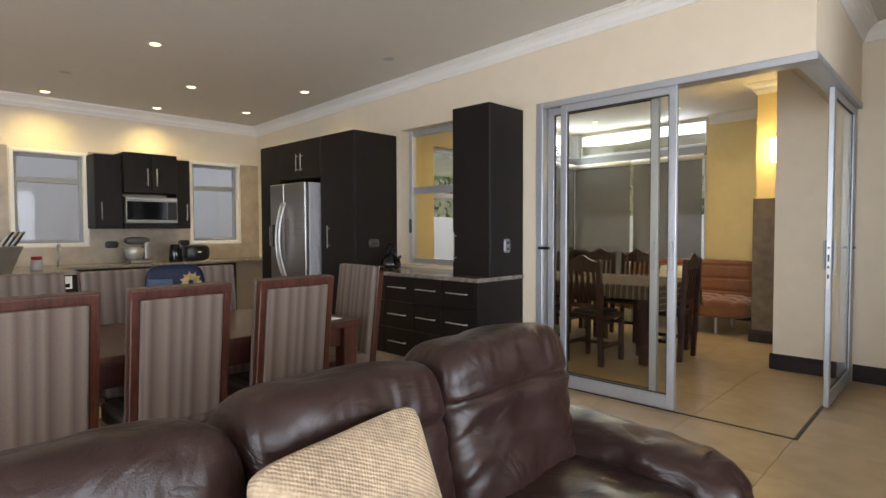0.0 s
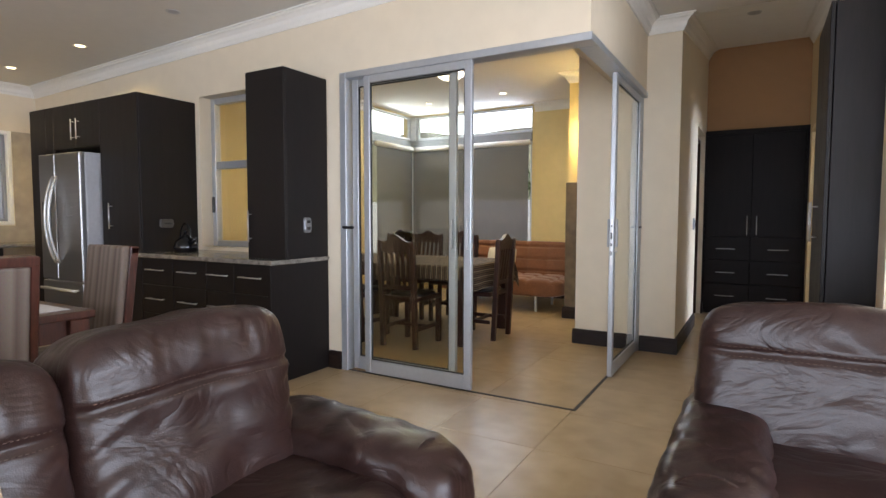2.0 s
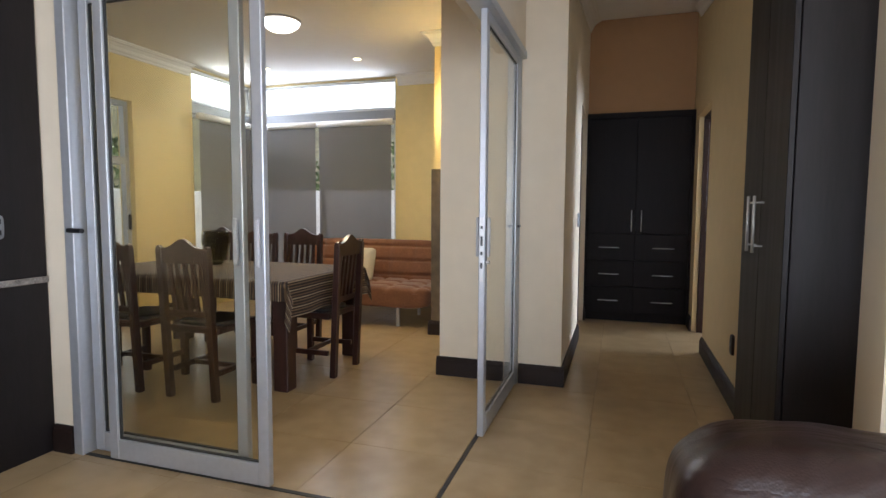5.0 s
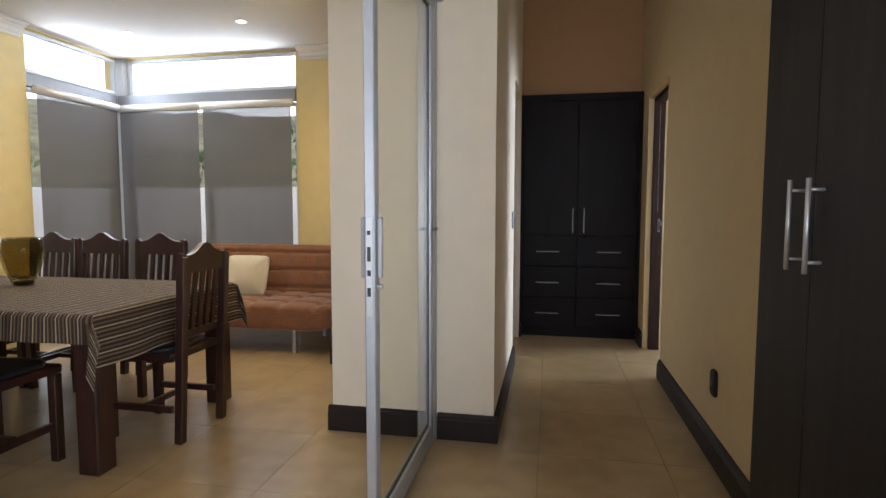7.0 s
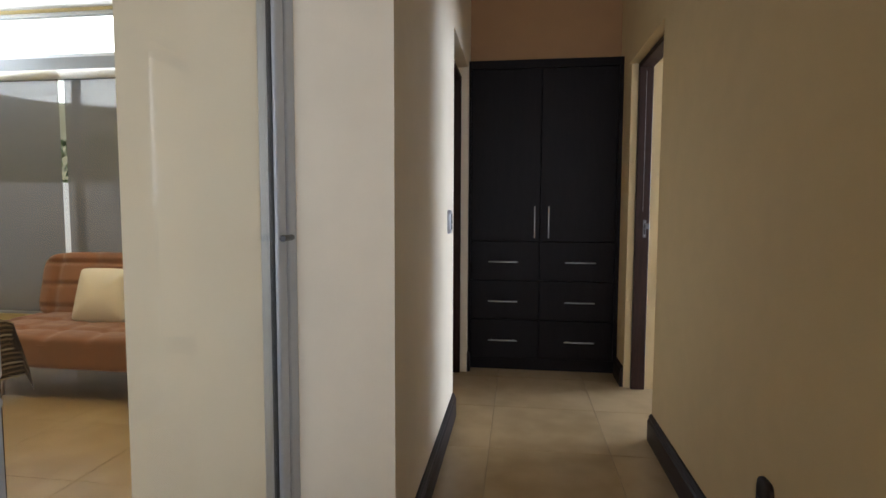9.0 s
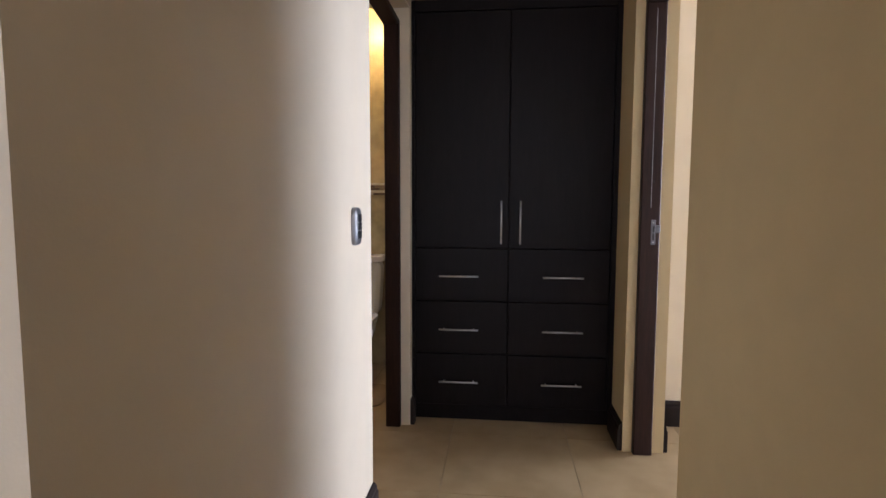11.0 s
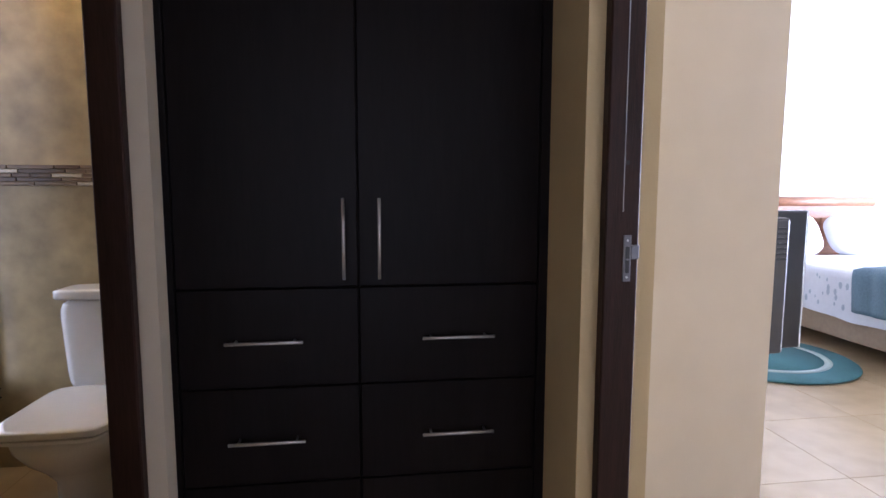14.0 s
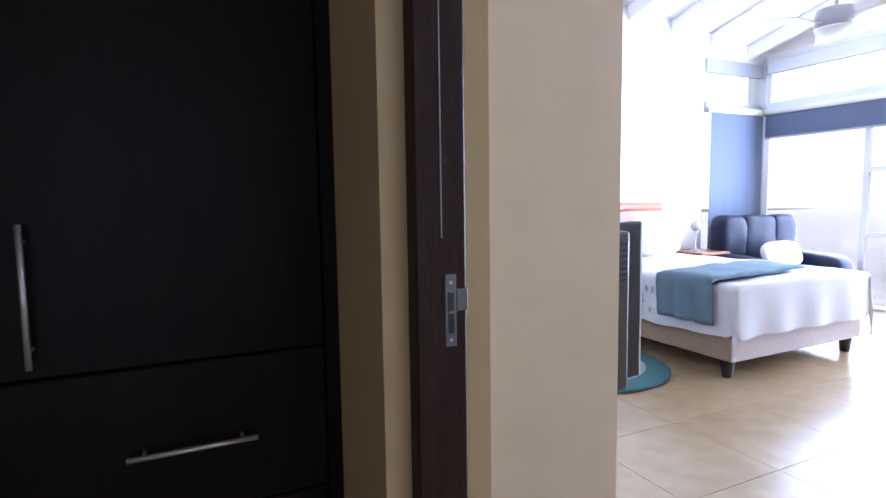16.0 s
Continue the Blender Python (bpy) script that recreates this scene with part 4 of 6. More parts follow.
wall_plate("wall_socket", pose(XR, 6.15, 0.385, 0, 0, -90), "dark brown wall socket above the skirting", 0.085, 0.13, 1, SKIRT)

kt = thing("kettle", pose(-3.15, 3.98, 0.9), "glossy black stovetop kettle with a loop handle", "kettle")
part("body", lathe(B(), [(0.075, 0), (0.095, 0.01), (0.1, 0.05), (0.085, 0.1), (0.05, 0.135), (0.02, 0.15), (0.012, 0.17)]), GLOSSBLACK, kt, "", True)
bm = tube(B(), [(0.075 * math.cos(math.pi * k / 14), 0, 0.1 + 0.15 * math.sin(math.pi * k / 14)) for k in range(15)], 0.009)
part("handle", bm, GLOSSBLACK, kt, "", True)
part("spout", cyl(B(), (0.07, 0, 0.07), (0.14, 0, 0.13), 0.022, 0.012), GLOSSBLACK, kt, "", True)
part("lid_knob", lathe(B(), [(0.006, 0.165), (0.016, 0.175), (0.016, 0.19), (0.004, 0.195)], 16), GLOSSBLACK, kt, "", True)

# kitchen run along the far wall
for y0, y1 in ((0.4, 1.5), (1.502, 2.6), (2.602, 3.7)):
    d = thing("base_unit", pose(XK + 0.55, y0, 0), "dark veneered kitchen base unit", "cabinet", "kitchen base units")
    part("body", box(B(), (-0.55, 0, 0.1), (-0.02, y1 - y0, 0.87)), WENGE, d)
    part("plinth", box(B(), (-0.5, 0, 0), (-0.08, y1 - y0, 0.1)), BLACK, d)
    h = (y1 - y0) / 2
    for k in range(2):
        f = part("door", box(B(), (-0.019, k * h + 0.002, 0.1), (0, (k + 1) * h - 0.002, 0.868), 0.003), WENGE, d)
        yy = h + (0.05 if k else -0.05)
        bar_handle((0, yy, 0.6), (0, yy, 0.8), (1, 0, 0), f)
tagged(part("worktop", box(B(), (XK + 0.009, 0.4, 0.872), (XK + 0.58, YA - 0.001, 0.905), 0.006, 2), GRANITE), "speckled brown granite worktop under the kitchen windows", "worktop")
uc = thing("wall_cabinet", pose(XK + 0.009, 2.18, 1.31), "dark veneered wall cabinets round a microwave", "cabinet")
part("body", box(B(), (0, 0, 0), (0.3, 0.28, 0.84), 0.003), WENGE, uc)
part("body", box(B(), (0, 0.87, 0), (0.3, 1.04, 0.84), 0.003), WENGE, uc)
part("body", box(B(), (0, 0.282, 0.42), (0.36, 0.868, 0.88), 0.003), WENGE, uc)
part("shelf", box(B(), (0, 0.282, 0.0), (0.36, 0.868, 0.06), 0.003), WENGE, uc)
for k in range(2):
    f = part("door", box(B(), (0.36, 0.284 + 0.292 * k, 0.42), (0.379, 0.572 + 0.294 * k, 0.88), 0.003), WENGE, uc)
    yy = 0.575 + (0.05 if k else -0.05)
    bar_handle((0.379, yy, 0.5), (0.379, yy, 0.7), (1, 0, 0), f)
f = part("door", box(B(), (0.3, 0.002, 0), (0.319, 0.278, 0.84), 0.003), WENGE, uc)
bar_handle((0.319, 0.06, 0.1), (0.319, 0.06, 0.3), (1, 0, 0), f)
f = part("door", box(B(), (0.3, 0.872, 0), (0.319, 1.038, 0.84), 0.003), WENGE, uc)
bar_handle((0.319, 0.99, 0.1), (0.319, 0.99, 0.3), (1, 0, 0), f)
mw = thing("microwave_oven", pose(XK + 0.02, 2.475, 1.372), "steel microwave oven with a black glass door", "microwave")
part("body", box(B(), (0, 0, 0), (0.36, 0.57, 0.31), 0.005), STEEL, mw)
part("door_glass", box(B(), (0.36, 0.012, 0.04), (0.368, 0.45, 0.255), 0.003), GLOSSBLACK, mw, "black glass door")
part("control_panel", box(B(), (0.36, 0.455, 0.04), (0.367, 0.56, 0.255), 0.003), BLACK, mw)
part("handle", box(B(), (0.36, 0.02, 0.272), (0.372, 0.55, 0.292), 0.004), CHROME, mw)

mx = thing("stand_mixer", pose(-6.1, 2.6, 0.906), "steel stand mixer on the worktop", "mixer")
part("base", box(B(), (-0.11, -0.1, 0), (0.11, 0.12, 0.035), 0.012, 2), STEEL, mx)
part("column", box(B(), (-0.06, 0.06, 0.035), (0.06, 0.13, 0.25), 0.02, 2), STEEL, mx)
part("head", puffy(B(), (0, 0, 0.26), (0.11, 0.27, 0.09), 3.0, cuts=8), TVGREY, mx, "", True)
part("bowl", lathe(B(), [(0.05, 0.035), (0.09, 0.06), (0.105, 0.12), (0.11, 0.18)], at=(0, -0.03, 0)), CHROME, mx, "", True)
for y, lab, kind in ((3.03, "glossy black electric jug kettle on the worktop", "jug_kettle"), (3.28, "black and steel toaster on the worktop", "toaster")):
    d = thing(kind, pose(-6.1, y, 0.906), lab, kind.replace("_", " "))
    if kind == "jug_kettle":
        part("jug", lathe(B(), [(0.075, 0), (0.08, 0.02), (0.07, 0.13), (0.06, 0.2), (0.03, 0.21)]), GLOSSBLACK, d, "", True)
        part("handle", box(B(), (-0.015, 0.07, 0.03), (0.015, 0.11, 0.19), 0.01, 2), BLACK, d)
    else:
        part("shell", puffy(B(), (0, 0, 0.1), (0.2, 0.3, 0.2), 4.0, cuts=8), BLACK, d, "", True)
        part("lever", box(B(), (0.1, -0.02, 0.1), (0.12, 0.02, 0.12), 0.004), CHROME, d)
wall_plate("wall_socket", pose(XK + 0.008, 2.42, 1.12, 0, 0, 90), "black double socket on the tiled splashback", 0.14, 0.08, 1, BLACK)
wall_plate("wall_socket", pose(XK + 0.008, 3.25, 1.12, 0, 0, 90), "black double socket on the tiled splashback", 0.14, 0.08, 1, BLACK)
tp = thing("sink_tap", pose(-6.28, 1.85, 0.905), "chrome swan-neck tap at the sink", "tap")
bm = B()
cyl(bm, (0, 0, 0), (0, 0, 0.16), 0.012)
tube(bm, [(0.08 - 0.08 * math.cos(math.pi * k / 10), 0, 0.16 + 0.07 * math.sin(math.pi * k / 10)) for k in range(11)], 0.01)
part("spout", bm, CHROME, tp, "", True)

# peninsula at the end of the far worktop
pn = thing("peninsula_unit", pose(-5.84, 0.9, 0), "dark veneered peninsula unit beside the far worktop", "cabinet")
part("body", box(B(), (0, 0, 0.1), (0.68, 0.86, 0.87), 0.003), WENGE, pn)
part("plinth", box(B(), (0.04, 0.04, 0), (0.62, 0.82, 0.1)), BLACK, pn)
part("end_panel", box(B(), (0.68, 0.0, 0.1), (0.70, 0.86, 0.868), 0.003), WENGE, pn)
pp = part("appliance_panel", box(B(), (0.70, 0.62, 0.74), (0.715, 0.84, 0.86), 0.006, 2), CERAMIC, pn, "white appliance control panel")
part("display", box(B(), (0.715, 0.64, 0.755), (0.717, 0.82, 0.79)), BLACK, pp)
tagged(part("worktop", box(B(), (-5.848, 0.88, 0.872), (-5.1, 1.79, 0.905), 0.006, 2), GRANITE), "speckled brown granite worktop on the peninsula", "worktop")
kb = thing("knife_block", pose(-5.35, 1.2, 0.905, 0, 0, 20), "steel slanted knife block full of knives", "knife block")
bm = box(B(), (-0.07, -0.1, 0), (0.07, 0.1, 0.24), 0.01, 2)
for v in bm.verts:
    v.co.y += 0.45 * v.co.z
part("block", bm, STEEL, kb)
for k in range(6):
    x, y = -0.045 + 0.045 * (k % 3), -0.03 + 0.07 * (k // 3)
    part("knife", tube(B(), [(x, y + 0.1, 0.24), (x, y + 0.16, 0.33), (x, y + 0.19, 0.37)], 0.011, 8), BLACK if k % 2 else CHROME, kb, "", True)
tn = thing("storage_jar", pose(-5.6, 1.55, 0.905), "small red-lidded glass jar on the peninsula", "jar")
part("jar", lathe(B(), [(0.045, 0), (0.05, 0.01), (0.05, 0.08), (0.04, 0.1)]), GREYP, tn, "", True)
part("lid", lathe(B(), [(0.044, 0.1), (0.044, 0.13), (0.03, 0.132)]), material("red_lid", (0.4, 0.03, 0.03), 0.4), tn, "red lid", True)

from mathutils.bvhtree import BVHTree

# ---- leather sofas ----


def seam(bm, pts, r=0.0035):
    for a, b in zip(pts, pts[1:]):
        cyl(bm, a, b, r, n=5)
    return bm


def sofa(m, label, cushions, arm_ends, reach, depth=0.95, longer=0.0, folds=0.009):
    """Local x runs along the sofa, +y is the front. cushions: (from, to, height of back)."""
    d = thing("leather_sofa", m, label, "sofa", "brown leather sofas")
    x0, x1 = cushions[0][0], cushions[-1][1]
    part("base", box(B(), (x0 + 0.02, 0.12, 0.05), (x1 - 0.02, depth - 0.06, 0.3), 0.04, 3), LEATHER, d)
    part("back_panel", puffy(B(), ((x0 + x1) / 2, 0.1, 0.42), (x1 - x0, 0.2, 0.76), 7, 0.006, 3, 12), LEATHER, d, "", True)
    for a, b, h in cushions:
        bm = puffy(B(), ((a + b) / 2, 0.25, 0.36 + (h - 0.36) / 2), (b - a + 0.012, 0.32, h - 0.34), 5.2, 0.02, 2.8, 52, pose(0, 0, 0, 10, 0, 0), 0.003)
        zs = h - 0.16
        for v in bm.verts:
            u = (v.co.x - a) / (b - a)
            if v.co.y > 0.2:
                dz = v.co.z - zs - 0.012 * math.sin(u * 3.1)
                v.co.y -= 0.014 * math.exp(-(dz / 0.012) ** 2)
                pull = math.exp(-min(u, 1 - u) / 0.1) * (dz < 0)
                v.co.y += 0.014 * pull * noise.noise(Vector((u * 3 + a * 7, v.co.z * 26 + u * 9, 4.0)))
                v.co.y += folds * (dz < -0.03) * noise.noise(Vector((u * 2.2 + a, v.co.z * 13 + 5.0 * (u - 0.45) ** 2, 7.0 + a)))
                v.co.y += 0.005 * max(0, dz + 0.02) / 0.16 * noise.noise(Vector((u * 26, v.co.z * 5, a * 5)))
        skin = BVHTree.FromBMesh(bm)
        c = part("back_cushion", bm, LEATHER, d, "", True)
        for off in (-0.016, 0.016):
            bm = B()
            last = None
            for k in range(5, 95):
                u = k / 100
                hit = skin.ray_cast(Vector((a + u * (b - a), 2.0, zs + off + 0.012 * math.sin(u * 3.1))), Vector((0, -1, 0)))[0]
                if hit and last and k % 2:
                    cyl(bm, last + Vector((0, 0.0008, 0)), hit + Vector((0, 0.0008, 0)), 0.0013, n=4)
                last = hit
            st = part("stitching", bm, THREAD, c, "pale brown stitching")
            st["kind"] = "stuff"
        part("seat_cushion", puffy(B(), ((a + b) / 2, 0.58, 0.385), (b - a + 0.006, 0.66, 0.2), 4.5, 0.014, 3, 26, None, 0.004), LEATHER, d, "", True)
    for side in arm_ends:
        cx = x0 - reach if side < 0 else x1 + reach
        bm = puffy(B(), (cx, 0.48 + longer / 2, 0.33), (0.32, 0.96 + longer, 0.56), 4.0, 0.022, 3.6, 44, None, 0.008)
        for v in bm.verts:
            up = max(0.0, v.co.z - 0.2) / 0.4
            v.co.z -= up * (0.02 + 0.05 * max(0.0, v.co.y) / (0.96 + longer))
            v.co.z += 0.008 * up * noise.noise(Vector((v.co.x * 5, v.co.y * 17, 2.0 + cx)))
        part("armrest", bm, LEATHER, d, "", True)
        bm = B()
        seam(bm, [(cx + 0.12 * math.cos(k * math.pi / 12), 0.82 + longer, 0.34 + 0.205 * math.sin(k * math.pi / 12) ** 0.6) for k in range(13)])
        part("seam", bm, LEATHER, d)
    for x in (x0 + 0.1, x1 - 0.1):
        for y in (0.15, depth - 0.15):
            part("foot", cyl(B(), (x, y, 0), (x, y, 0.055), 0.025, 0.032), BLACK, d)
    return d


# the first faces +x, the second -y
sofa(pose(-0.48, 2.245, 0, 0, 0, -90), "brown leather three-seat sofa with stitched headrests", [(0.0, 0.65, 0.925), (0.65, 1.25, 0.9), (1.25, 1.9, 0.88)], (-1, 1), 0.1)
sofa(pose(2.73, 3.47, 0, 0, 0, 180), "brown leather two-seat sofa with stitched headrests", [(0.0, 0.84, 0.91), (0.84, 1.72, 0.91)], (-1, 1), -0.09, 0.95, 0.12, 0.0015)
cu = thing("straw_cushion", pose(0.03, 1.18, 0.62, 1, -20, 8), "coarse straw-coloured woven cushion on the sofa", "cushion")
bm = puffy(B(), (0, 0, 0), (0.17, 0.5, 0.46), 9, 0.003, 5, 60)
for v in bm.verts:
    e = min(1, max(abs(v.co.y) / 0.25, abs(v.co.z) / 0.23))
    v.co.x *= 1 - 0.85 * e ** 2.5
part("cover", bm, WEAVE, cu, "", True)

# ---- kitchen dining set ----
tb = thing("dining_table", pose(-2.06, 1.25, 0), "red-brown wooden dining table in the kitchen", "table")
part("tabletop", box(B(), (-0.45, -1.2, 0.725), (0.45, 1.17, 0.762), 0.006, 2), MAHOG, tb)
for x in (-0.4, 0.4):
    part("apron", box(B(), (x - 0.012, -1.1, 0.62), (x + 0.012, 1.08, 0.725)), MAHOG, tb)
for y in (-1.12, 1.1):
    part("apron", box(B(), (-0.38, y - 0.012, 0.62), (0.38, y + 0.012, 0.725)), MAHOG, tb)
for x in (-0.4, 0.4):
    for y in (-1.12, 1.1):
        part("leg", box(B(), (x - 0.045, y - 0.045, 0), (x + 0.045, y + 0.045, 0.725), 0.004), MAHOG, tb)


def padded_chair(m):
    """Back to +y, seat towards -y."""
    d = thing("dining_chair", m, "red-brown wooden dining chair with striped upholstery", "chair", "striped kitchen chairs")
    part("seat", puffy(B(), (0, -0.2, 0.46), (0.42, 0.42, 0.09), 7, 0.002, 4, 8), STRIPE, d, "striped padded seat", True)
    bm = B()
    box(bm, (-0.205, -0.4, 0.36), (0.205, -0.38, 0.42))
    box(bm, (-0.205, -0.03, 0.36), (0.205, -0.01, 0.42))
    box(bm, (-0.205, -0.38, 0.36), (-0.185, -0.03, 0.42))
    box(bm, (0.185, -0.38, 0.36), (0.205, -0.03, 0.42))
    part("seat_frame", bm, MAHOG, d)
    lean = pose(0, 0, 0.42, -7)

    def tilted(bm):
        for v in bm.verts:
            v.co = lean @ v.co
        return bm
    bm = B()
    box(bm, (-0.205, -0.022, 0), (-0.17, 0.022, 0.63), 0.004)
    box(bm, (0.17, -0.022, 0), (0.205, 0.022, 0.63), 0.004)
    box(bm, (-0.205, -0.024, 0.592), (0.205, 0.024, 0.635), 0.006, 2)
    part("back_frame", tilted(bm), MAHOG, d)
    part("backrest", tilted(box(B(), (-0.17, -0.02, 0.05), (0.17, 0.028, 0.592), 0.01, 2)), STRIPE, d, "striped panel in the back frame")
    part("back_pad", tilted(box(B(), (-0.203, -0.062, 0.04), (0.203, -0.023, 0.632), 0.014, 3)), STRIPE, d, "striped padded front of the backrest")
    for x in (-0.185, 0.185):
        part("leg", box(B(), (x - 0.02, -0.4, 0), (x + 0.02, -0.36, 0.37), 0.003), MAHOG, d)
        part("leg", box(B(), (x - 0.02, -0.03, 0), (x + 0.02, 0.012, 0.42), 0.003), MAHOG, d)
    return d


# backs towards +x on the near side
c1 = padded_chair(pose(-1.53, 1.36, 0, 0, 0, -90))
for y in (0.33, 0.845, 1.91):
    copy_thing(c1, pose(-1.53, y, 0, 0, 0, -90))
for y in (0.98, 1.46, 1.94):
    copy_thing(c1, pose(-2.62, y, 0, 0, 0, 90))
copy_thing(c1, pose(-1.99, 2.66, 0, 0, 0, -3))
bw = thing("decorated_tin", pose(-2.1, 1.565, 0.762, 0, 0, -20), "dark blue rounded tin with a golden flower, standing", "tin")
part("tin_body", puffy(B(), (0, 0, 0.17), (0.1, 0.29, 0.345), 4.5, 0, 1, 16), NAVY, bw, "", True)
bm = B()
for k in range(22):
    a = 2 * math.pi * k / 11 + 0.14 * (k // 11)
    l, z = (0.055, 0.056) if k < 11 else (0.036, 0.062)
    c = Vector((z - 0.004, 0.075, 0.25))
    d = Vector((0.1, math.cos(a), math.sin(a)))
    s = Vector((0, -math.sin(a), math.cos(a))) * 0.014
    q = [c + d * 0.012, c + d * l * 0.6 + s, c + d * l, c + d * l * 0.6 - s]
    top = [bm.verts.new(p) for p in q]
    low = [bm.verts.new(p - Vector((0.006, 0, 0))) for p in q]
    bm.faces.new(top)
    bm.faces.new(low[::-1])
    for i in range(4):
        bm.faces.new((top[i], low[i], low[(i + 1) % 4], top[(i + 1) % 4]))
part("flower", bm, material("golden_petals", (0.3, 0.2, 0.07), 0.5, grain=0.4, scale=40), bw, "golden flower")
part("blue_panel", box(B(), (0.045, -0.125, 0.07), (0.052, -0.01, 0.27), 0.004), material("blue_enamel", (0.03, 0.055, 0.1), 0.35, grain=0.25, scale=12), bw, "mottled blue panel")
tagged(part("placemat", box(B(), (-2.0, 2.05, 0.763), (-1.7, 2.35, 0.766), 0.001), LINEN), "white placemat lying on the kitchen table", "placemat")

# ---- dark dining set behind the glass ----
dt = thing("dining_table", pose(-2.1, 5.93, 0), "dark wooden dining table with thick square legs", "table")
part("tabletop", box(B(), (-0.95, -0.54, 0.715), (0.95, 0.54, 0.752), 0.005), DARKWOOD, dt)
for x in (-0.86, 0.88):
    for y in (-0.46, 0.5):
        part("leg", box(B(), (x - 0.055, y - 0.055, 0), (x + 0.055, y + 0.055, 0.715), 0.006), DARKWOOD, dt)
for y in (-0.46, 0.5):
    part("apron", box(B(), (-0.8, y - 0.012, 0.61), (0.82, y + 0.012, 0.715)), DARKWOOD, dt)
for x in (-0.86, 0.88):
    part("apron", box(B(), (x - 0.012, -0.4, 0.61), (x + 0.012, 0.44, 0.715)), DARKWOOD, dt)

# cloth: a sheet that lies on the top and hangs with points at the corners
bm = B()
uvl = bm.loops.layers.uv.new("UVMap")
L, W, DROPX, DROPY = 0.96, 0.55, 0.24, 0.13
NX, NY = 90, 60
grid = []
for i in range(NX + 1):
    row = []
    for j in range(NY + 1):
        sx = -L - DROPX + 2 * (L + DROPX) * i / NX
        sy = -W - DROPY + 2 * (W + DROPY) * j / NY
        ox, oy = max(0, abs(sx) - L), max(0, abs(sy) - W)
        x, y = math.copysign(min(abs(sx), L), sx), math.copysign(min(abs(sy), W), sy)
        if ox and oy:
            drop = max(ox, oy) + 0.6 * min(ox, oy)
            x += math.copysign(0.045 * oy / DROPY + 0.02, sx)
            y += math.copysign(0.045 * ox / DROPX + 0.02, sy)
        else:
            drop = ox + oy
            wave = 0.012 * (drop / 0.22)
            x += math.copysign(0.01 + wave * (1 + math.sin(sy * 14)), sx) if ox else 0
            y += math.copysign(0.01 + wave * (1 + math.sin(sx * 13)), sy) if oy else 0
        row.append((bm.verts.new((x, y, 0.757 - drop + 0.0015 * noise.noise(Vector((x * 4, y * 4, 0))))), sx))
    grid.append(row)
for i in range(NX):
    for j in range(NY):
        q = [grid[i][j], grid[i + 1][j], grid[i + 1][j + 1], grid[i][j + 1]]
        f = bm.faces.new([v for v, _ in q])
        for lp, (_, s) in zip(f.loops, q):
            lp[uvl].uv = (s, 0)
cl = part("tablecloth", bm, CLOTH, None, "", True)
cl.matrix_basis = pose(-2.1, 5.93, 0)
tagged(cl, "brown and beige striped tablecloth hanging over the dark table", "tablecloth")
vs = thing("glass_vase", pose(-2.33, 6.13, 0.76), "smoked olive glass vase on the striped tablecloth", "vase")
part("vase_body", lathe(B(), [(0.05, 0), (0.062, 0.01), (0.095, 0.1), (0.115, 0.18), (0.112, 0.25), (0.1, 0.285), (0.094, 0.285), (0.105, 0.2), (0.07, 0.06), (0.03, 0.03)], 32), SMOKE, vs, "", True)
part("vase_foot", lathe(B(), [(0.05, 0.0), (0.055, 0.02), (0.03, 0.03)], 32), BLACK, vs, "", True)


